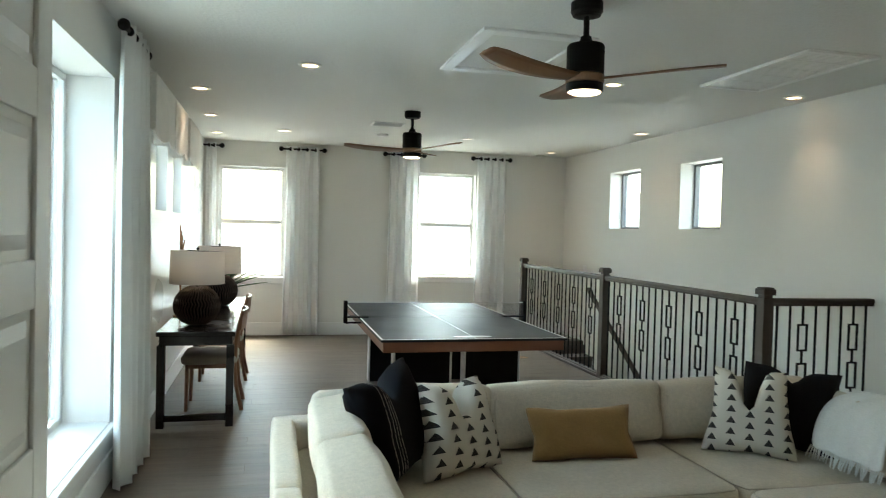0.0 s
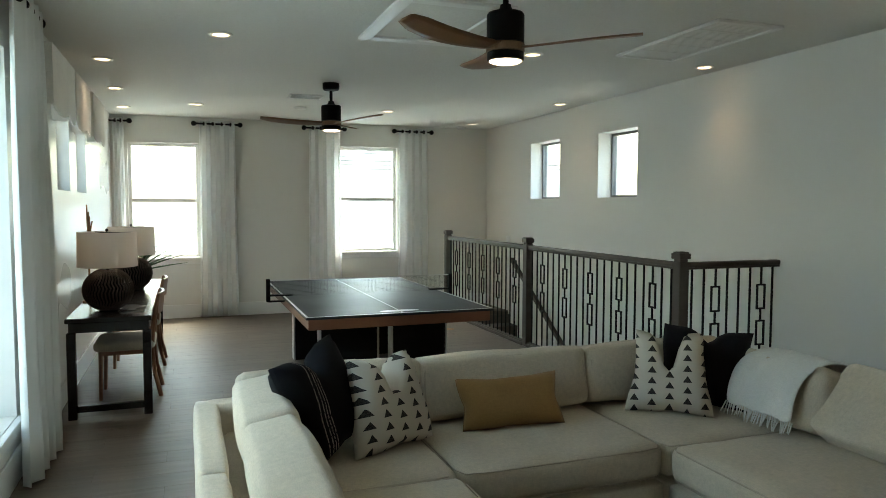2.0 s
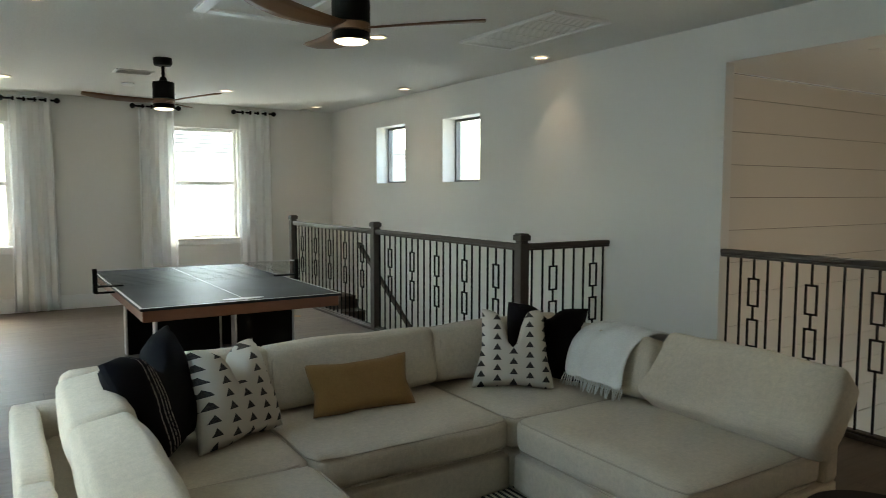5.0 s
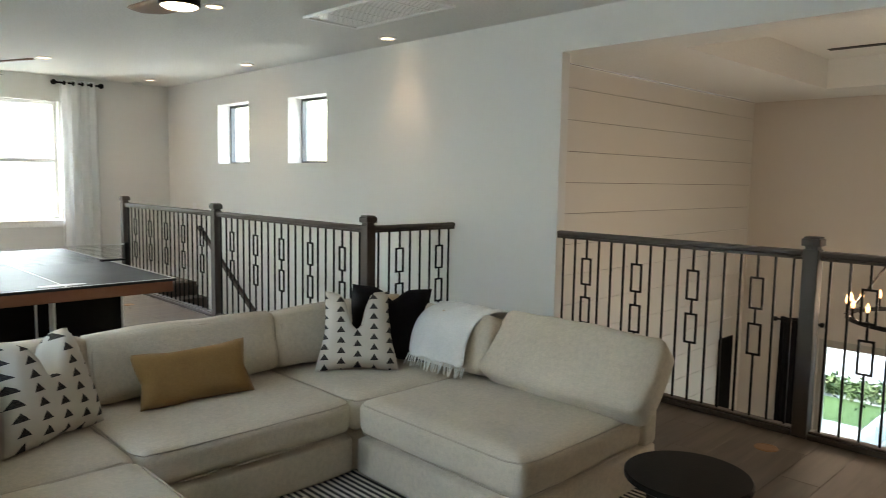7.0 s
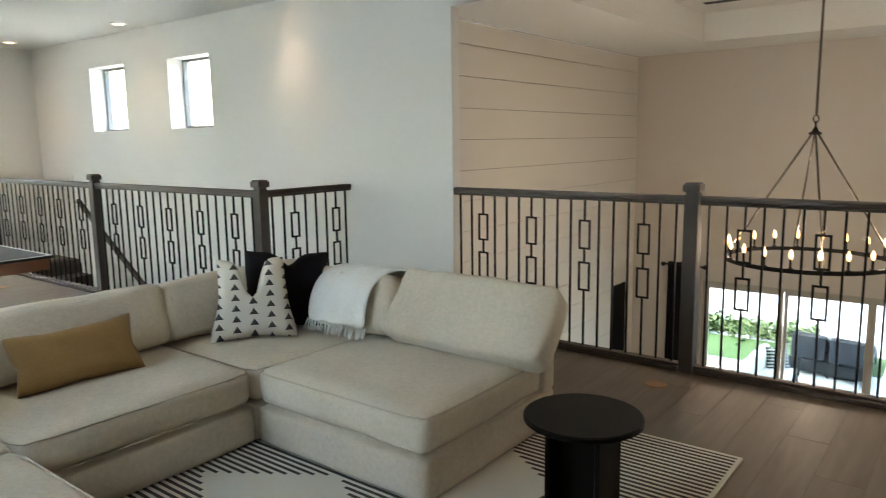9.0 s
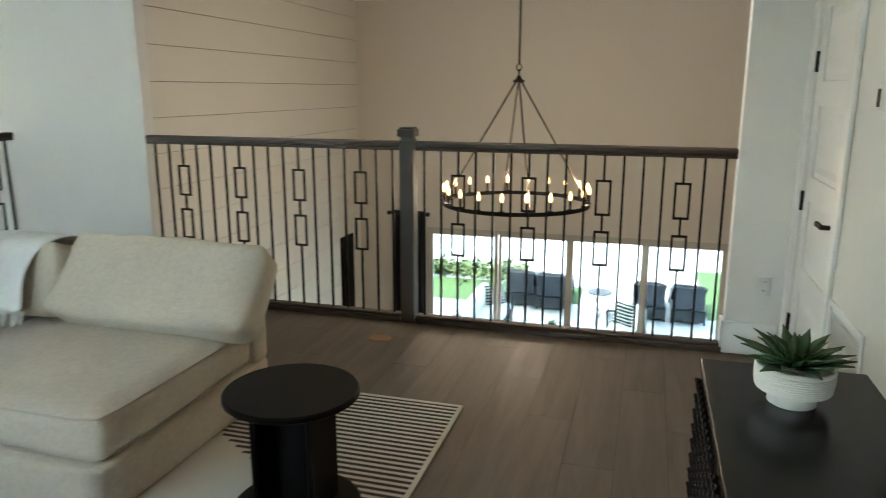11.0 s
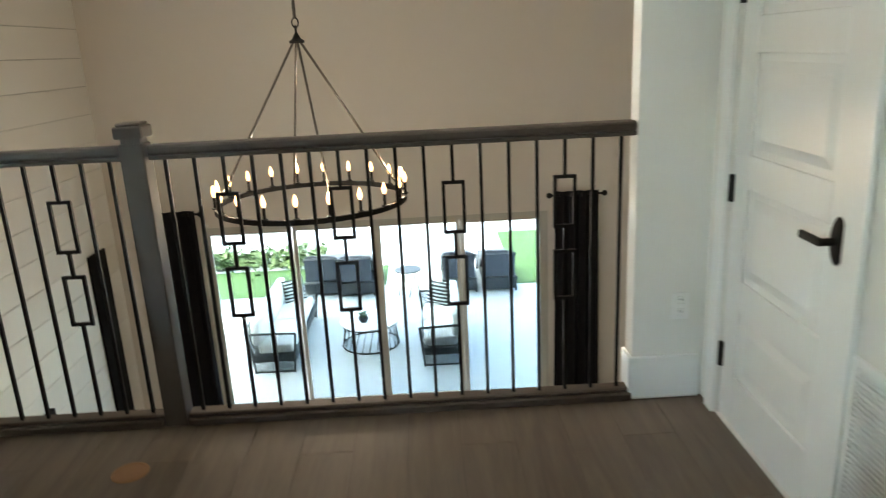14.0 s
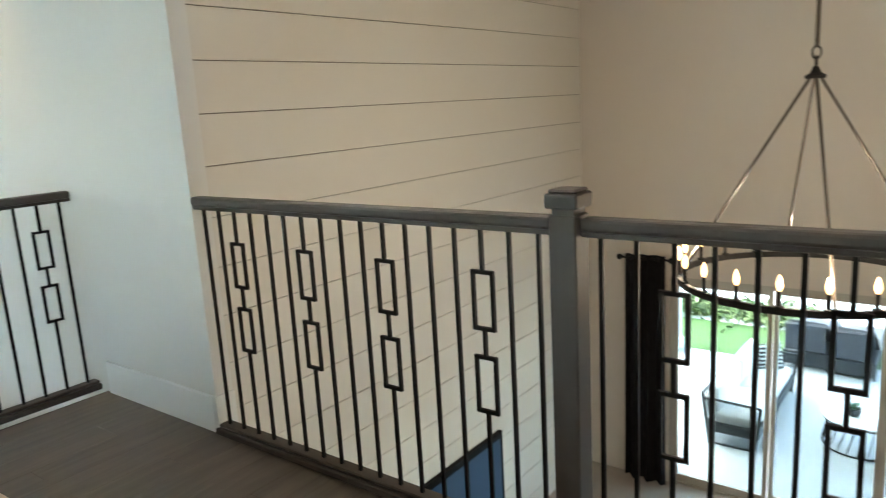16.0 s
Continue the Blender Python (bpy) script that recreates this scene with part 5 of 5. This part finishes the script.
# ---- chandelier ----
def chandelier(x, y, z, r, apex):
    c = thing("chandelier", (x, y, z), "large black wagon-wheel ring chandelier with lit candle bulbs", "chandelier")
    bm = bmesh.new()
    n = 72
    prof = [(r - 0.012, 0), (r + 0.012, 0), (r + 0.012, 0.035), (r - 0.012, 0.035)]
    rings = [[bm.verts.new((q * math.cos(2 * math.pi * i / n), q * math.sin(2 * math.pi * i / n), h)) for q, h in prof] for i in range(n)]
    for i in range(n):
        a, b = rings[i], rings[(i + 1) % n]
        for k in range(4):
            bm.faces.new((a[k], a[(k + 1) % 4], b[(k + 1) % 4], b[k]))
    part("ring", bm, IRON, c, "black iron ring")
    top = apex - z
    for k in range(4):
        a = 0.36 + math.pi / 2 * k
        part("stay", rod(bmesh.new(), (r * math.cos(a), r * math.sin(a), 0.03), (0.02 * math.cos(a), 0.02 * math.sin(a), top), 0.009, None, 8), BRONZEROD, c)
    part("hub", lathe(bmesh.new(), [(0.05, top - 0.015), (0.055, top), (0.03, top + 0.015), (0.012, top + 0.05)], 20), IRON, c)
    bm = bmesh.new()
    for k in range(2):
        zz = top + 0.07 + 0.05 * k
        m = Matrix.Translation((0, 0, zz)) @ Matrix.Rotation(math.pi / 2 * k, 4, "Z")
        pts = [m @ Vector((0.022 * math.cos(2 * math.pi * i / 14), 0, 0.033 * math.sin(2 * math.pi * i / 14))) for i in range(15)]
        for p, q in zip(pts, pts[1:]):
            rod(bm, p, q, 0.005, None, 6)
    part("loop", bm, IRON, c)
    part("stem", rod(bmesh.new(), (0, 0, top + 0.145), (0, 0, TOP + 0.32 - z), 0.011, None, 12), BRONZEROD, c)
    part("ceiling_rose", lathe(bmesh.new(), [(0.03, TOP + 0.30 - z), (0.065, TOP + 0.315 - z), (0.065, TOP + 0.349 - z)], 24), IRON, c)
    tube = bulb = None
    for k in range(20):
        a = 2 * math.pi * k / 20
        m = pose(r * math.cos(a), r * math.sin(a), 0.035)
        if tube is None:
            bm = lathe(bmesh.new(), [(0.022, 0), (0.024, 0.008), (0.011, 0.012), (0.011, 0.085)], 12)
            tube = part("candle_holder", bm, IRON, c)
            tube.matrix_basis = m
            bulb = part("bulb", lathe(bmesh.new(), [(0.008, 0.085), (0.0165, 0.105), (0.017, 0.12), (0.011, 0.145), (0.003, 0.165)], 12), BULBGLOW, tube, "lit candle bulb", smooth=True)
        else:
            t2 = again(tube, "candle_holder", c, m)
            b2 = new("bulb", bulb.data)
            b2.parent = t2
            tagged(b2, "lit candle bulb")
    for k in range(4):
        a = 0.3 + math.pi / 2 * k
        s = bpy.data.lights.new("chandelier_light", "POINT")
        s.energy, s.shadow_soft_size, s.color = 3.9, 0.06, (1.0, 0.82, 0.66)
        new("chandelier_light", s).location = (x + r * math.cos(a), y + r * math.sin(a), z + 0.23)


chandelier(2.43, -9.395, 0.405, 0.68, 1.545)


# ---- outdoors ----
tagged(mesh_object("ground", box(bmesh.new(), -400, 400, -400, 400, LOW - 0.35, LOW - 0.12), stuff("pale_ground", (0.42, 0.42, 0.38), 0.9, var=0.2, fine=0.6)), "pale sandy ground running to the horizon", "ground", kind="structure")
slab("patio", WX + 0.2, 10.67, -13.5, -5.0, LOW - 0.15, LOW - 0.01, PATIO, "pale tiled covered patio outside the glass door", "pavement")
slab("pool_deck", 10.67, 22.0, -16.0, -3.0, LOW - 0.16, LOW - 0.03, PATIO, "pale paved deck beyond the patio", "pavement")
slab("lawn", 10.68, 12.5, -7.45, -3.0, LOW - 0.05, LOW - 0.022, GRASS, "strip of green lawn beside the deck", "lawn")
slab("lawn_strip", 11.1, 12.5, -9.3, -7.45, LOW - 0.05, LOW - 0.022, GRASS, "strip of green lawn behind the loungers", "lawn")
slab("lawn_beyond", 13.8, 34.0, -7.1, 6.0, LOW - 0.12, LOW - 0.05, GRASS, "sunlit lawn beyond the hedge", "lawn")
slab("lawn_far", 10.68, 14.9, -16.0, -11.95, LOW - 0.05, LOW - 0.022, GRASS, "strip of green lawn beside the deck", "lawn")
# roof is out of view, guessed from the columns, added to dim the patio
slab("patio_ceiling", WX + 0.2, 10.67, -13.5, -5.0, 0.1, 0.25, STUCCO, "white patio ceiling, out of view, shading the patio", "ceiling")
for y in (-5.78, -13.2):
    c = thing("patio_column", (10.47, y, LOW - 0.01), "white square patio column", "column", "patio columns")
    bm = box(bmesh.new(), -0.2, 0.2, -0.2, 0.2, 0, 3.25, 0.01, 1)
    box(bm, -0.24, 0.24, -0.24, 0.24, 0, 0.2, 0.01, 1)
    part("shaft", bm, STUCCO, c)
h = thing("hedge", (13.0, -5.4, LOW - 0.12), "low clipped green hedge beyond the lawn", "hedge")
bm = bmesh.new()
rnd = random.Random(4)
for i in range(2600):
    p = Vector((rnd.gauss(0, 0.28), rnd.uniform(-2.4, 2.4), 0.12 + abs(rnd.gauss(0.12, 0.10))))
    m = Matrix.Translation(p) @ Euler((rnd.uniform(-1, 1), rnd.uniform(-1, 1), rnd.uniform(0, 6))).to_matrix().to_4x4()
    s = rnd.uniform(0.05, 0.1)
    bm.faces.new([bm.verts.new(m @ Vector(q)) for q in ((-s, 0, 0), (0, -s * 0.5, 0.01), (s, 0, 0), (0, s * 0.5, 0.01))])
tagged(part("foliage", bm, HEDGE, h), kind="stuff")


def patio_sofa(x, y, length, w, turn, label):
    """A low outdoor sofa: dark tube frame, rope-laced ends and back, white cushions; its back along local +y."""
    s = thing("patio_sofa", (x, y, LOW - 0.01), label, "outdoor sofa", "patio seats", turn)
    hl, hw2 = length / 2, w / 2
    bm = bmesh.new()
    for px in (-hl + 0.02, hl - 0.02):
        rod(bm, (px, -hw2 + 0.06, 0), (px, -hw2, 0.62), 0.018, None, 8)
        rod(bm, (px, hw2 - 0.06, 0), (px, hw2 + 0.04, 0.70), 0.018, None, 8)
        rod(bm, (px, -hw2, 0.62), (px, hw2 + 0.02, 0.64), 0.018, None, 8)
        rod(bm, (px, -hw2 + 0.06, 0.02), (px, hw2 - 0.06, 0.02), 0.014, None, 8)
    rod(bm, (-hl + 0.02, hw2 + 0.04, 0.70), (hl - 0.02, hw2 + 0.04, 0.70), 0.018, None, 8)
    part("frame", bm, OUTGREY, s, "charcoal tube frame")
    part("seat_deck", box(bmesh.new(), -hl + 0.03, hl - 0.03, -hw2 + 0.02, hw2 - 0.02, 0.17, 0.29, 0.01, 1), OUTGREY, s, "charcoal woven seat deck")
    for px in (-hl + 0.02, hl - 0.02):
        bm = bmesh.new()
        for i in range(19):
            k = (i + 0.5) / 19
            rod(bm, (px, -hw2 + 0.06 + (w - 0.12) * k, 0.02), (px, -hw2 + (w + 0.02) * k, 0.625), 0.0085, None, 5)
        part("rope_side", bm, OUTGREY, s, "rope-laced open end")
    bm = bmesh.new()
    n = int(length / 0.07)
    for i in range(n):
        px = -hl + 0.04 + (length - 0.08) * (i + 0.5) / n
        rod(bm, (px, hw2 - 0.05, 0.2), (px, hw2 + 0.04, 0.70), 0.0085, None, 5)
    part("rope_back", bm, OUTGREY, s, "rope-laced back")
    n = max(1, round(length / 0.95))
    cw = (length - 0.12) / n
    for i in range(n):
        px = -hl + 0.06 + cw * (i + 0.5)
        bm = cushion(cw - 0.01, w - 0.16, 0.15, 0.05, 0.02, 2 + i, 0.004, 9)
        bmesh.ops.translate(bm, verts=bm.verts, vec=(px, -0.02, 0.365))
        part("seat_cushion", bm, CERAMIC, s, "white seat cushion", smooth=True)
        bm = cushion(cw - 0.02, 0.15, 0.40, 0.05, 0.02, 5 + i, 0.004, 9)
        bmesh.ops.translate(bm, verts=bm.verts, vec=(px, hw2 - 0.10, 0.62))
        part("back_cushion", bm, CERAMIC, s, "white back cushion", smooth=True)
    return s


patio_sofa(8.30, -7.81, 2.30, 0.70, 0, "long charcoal outdoor sofa with white cushions on the patio")
patio_sofa(7.93, -10.34, 1.70, 0.66, 180, "charcoal outdoor loveseat with white cushions on the patio")
for x, y, a in ((9.12, -7.84, -52), (8.55, -10.30, -128)):
    p = thing("outdoor_pillow", (x, y, LOW + 0.435), "black and white striped outdoor pillow on a patio seat", "pillow", "outdoor pillows", a)
    part("cover", throw_pillow(0.42, 0.15, 0.40, 3), BANDED, p, smooth=True).matrix_basis = pose(0, 0, 0, -15)

t = thing("patio_coffee_table", (8.10, -9.19, LOW - 0.01), "round outdoor coffee table with a dark wire drum base", "coffee table")
part("tabletop", lathe(bmesh.new(), [(0.46, 0.39), (0.48, 0.395), (0.48, 0.415), (0.47, 0.42)], 40), CERAMIC, t, "pale round top")
for z in (0.0, 0.37):
    bm = bmesh.new()
    for i in range(40):
        a, b = 2 * math.pi * i / 40, 2 * math.pi * (i + 1) / 40
        rod(bm, (0.46 * math.cos(a), 0.46 * math.sin(a), z + 0.012), (0.46 * math.cos(b), 0.46 * math.sin(b), z + 0.012), 0.012, None, 6)
    part("hoop", bm, OUTGREY, t)
for i in range(24):
    a = 2 * math.pi * i / 24
    part("upright", rod(bmesh.new(), (0.46 * math.cos(a), 0.46 * math.sin(a), 0.01), (0.40 * math.cos(a + 0.2), 0.40 * math.sin(a + 0.2), 0.38), 0.007, None, 6), OUTGREY, t)
p = thing("patio_plant", (8.0, -9.1, LOW + 0.41), "small dark potted plant on the patio table", "plant")
part("pot", lathe(bmesh.new(), [(0.05, 0), (0.08, 0.05), (0.075, 0.1)], 16), OUTGREY, p)
agave(p, 12, 0.14, 0.03, 0.09, 5, 0.5, 1.3)


def lounger(x, y):
    s = thing("sun_lounger", (x, y, LOW - 0.03), "charcoal sun lounger with a raised back and a grey towel", "sun lounger", "sun loungers")
    bm = box(bmesh.new(), -0.95, 0.75, -0.34, -0.30, 0.26, 0.32)
    box(bm, -0.95, 0.75, 0.30, 0.34, 0.26, 0.32)
    for px in (-0.9, 0.66):
        for py in (-0.32, 0.32):
            box(bm, px - 0.02, px + 0.02, py - 0.02, py + 0.02, 0, 0.27)
    part("frame", bm, OUTGREY, s)
    bm = box(bmesh.new(), -0.93, 0.73, -0.30, 0.30, 0.07, 0.30, 0.01, 1)
    part("woven_base", bm, OUTGREY, s, "charcoal woven base")
    for py in (-0.25, 0.25):
        part("strut", rod(bmesh.new(), (-0.86, py, 0.31), (-0.72, py, 0.77), 0.012, None, 8), OUTGREY, s)
    bm = box(bmesh.new(), -0.9, 0, -0.33, 0.33, -0.03, 0.03, 0.01, 1)
    bmesh.ops.rotate(bm, verts=bm.verts, cent=(0, 0, 0), matrix=Matrix.Rotation(radians(30), 3, "Y"))
    bmesh.ops.translate(bm, verts=bm.verts, vec=(-0.2, 0, 0.34))
    part("backrest", bm, OUTGREY, s)
    bm = box(bmesh.new(), -0.2, 0.78, -0.3, 0.3, 0.32, 0.4, 0.02, 2)
    part("mattress", bm, TOWEL, s)
    bm = cushion(0.62, 0.60, 0.09, 0.03, 0.01, 2, 0.012, 8)
    bmesh.ops.rotate(bm, verts=bm.verts, cent=(0, 0, 0), matrix=Matrix.Rotation(radians(30), 3, "Y"))
    bmesh.ops.translate(bm, verts=bm.verts, vec=(-0.63, 0, 0.65))
    box(bm, -1.01, -0.985, -0.30, 0.30, 0.36, 0.80, 0.008, 1)
    part("towel", bm, TOWEL, s, "grey towel over the backrest")


for x, y in ((11.48, -8.08), (11.36, -8.77), (11.24, -10.77), (11.21, -11.54)):
    lounger(x, y)
t = thing("bistro_table", (10.45, -9.78, LOW - 0.03), "small dark wire bistro table between the loungers", "table")
part("tabletop", lathe(bmesh.new(), [(0.25, 0.5), (0.26, 0.505), (0.26, 0.52), (0.25, 0.525)], 28), OUTGREY, t)
for i in range(6):
    a = math.pi / 3 * i
    part("leg", rod(bmesh.new(), (0.24 * math.cos(a), 0.24 * math.sin(a), 0), (0.2 * math.cos(a + 0.9), 0.2 * math.sin(a + 0.9), 0.5), 0.01, None, 6), OUTGREY, t)


# ---- houses beyond the windows ----
def house(x, y, w, d, eaves, ridge, label):
    hs = thing("house", (x, y, LOW - 0.12), label, "house", "neighbouring houses")
    part("walls", box(bmesh.new(), -w / 2, w / 2, -d / 2, d / 2, 0, eaves), STUCCO, hs)
    part("fascia", box(bmesh.new(), -w / 2 - 0.5, w / 2 + 0.5, -d / 2 - 0.5, d / 2 + 0.5, eaves - 0.02, eaves + 0.2), TRIM, hs)
    n = 12
    for k in range(n):
        s0, s1 = k / n, (k + 1) / n
        bm = bmesh.new()
        ax, ay = (w / 2 + 0.55), (d / 2 + 0.55)
        z0, z1 = eaves + 0.2 + (ridge - eaves) * s0, eaves + 0.2 + (ridge - eaves) * s1
        i0, i1 = ay * s0, ay * s1
        box(bm, -ax + i0, ax - i0, -ay + i0, ay - i0, z0, z0 + (z1 - z0) * 0.9)
        for v in bm.verts:
            if v.co.z > z0 + 1e-4:
                v.co.x = math.copysign(max(0.02, ax - i1 + 0.03), v.co.x)
                v.co.y = math.copysign(max(0.02, ay - i1 + 0.03), v.co.y)
        part("roof_course", bm, ROOFTILE, hs)
    for k in range(3):
        wn = part("window", box(bmesh.new(), -w / 2 + 1.2 + k * (w - 3) / 2, -w / 2 + 2.2 + k * (w - 3) / 2, -d / 2 - 0.02, -d / 2, 1.0, 2.3), SCREEN, hs)
        part("frame", box(bmesh.new(), -w / 2 + 1.1 + k * (w - 3) / 2, -w / 2 + 2.3 + k * (w - 3) / 2, -d / 2 - 0.05, -d / 2 - 0.02, 2.3, 2.42), TRIM, wn)


house(3.5, 16.5, 12, 9, 5.7, 7.6, "pale stucco house with a grey tiled hip roof")
house(-13, 30, 12, 10, 4.2, 5.6, "distant pale stucco house with a grey roof")
# unseen house, added to cut the sky light through window_8
house(-13.6, -9.2, 9, 8.6, 5.9, 7.6, "unseen pale stucco house added to block sky from the wide window")

# ---- floor planks, laid across the loft ----
PW, PL, GAP = 0.205, 1.22, 0.0011
rnd = random.Random(11)
cache = {}


def plank(x0, x1, y0, y1):
    key = (round(x1 - x0, 2), round(y1 - y0, 3))
    if key not in cache:
        w, d = (x1 - x0) / 2 - GAP, (y1 - y0) / 2 - GAP
        ob = part("plank", box(bmesh.new(), -w, w, -d, d, -0.012, 0.0), PLANK, FLOOR)
        cache[key] = ob
        ob.location = ((x0 + x1) / 2, (y0 + y1) / 2, 0)
    else:
        again(cache[key], "plank", FLOOR, pose((x0 + x1) / 2, (y0 + y1) / 2, 0))


y = B
row = 0
while y < FAR - 0.01:
    ye = min(y + PW, FAR)
    inwell = ye > WELL[2] + 0.02 and y < WELL[3] - 0.02
    end = WELL[0] if inwell else (T if (y > -11.05 and ye < -7.25) else 0.0)
    x = L - (0.0, 0.81, 0.41)[row % 3] * 1.0
    while x < end - 0.01:
        a, b = max(x, L), min(x + PL, end)
        if b - a > 0.03:
            plank(a, b, y, ye)
        x += PL
    y = ye
    row += 1
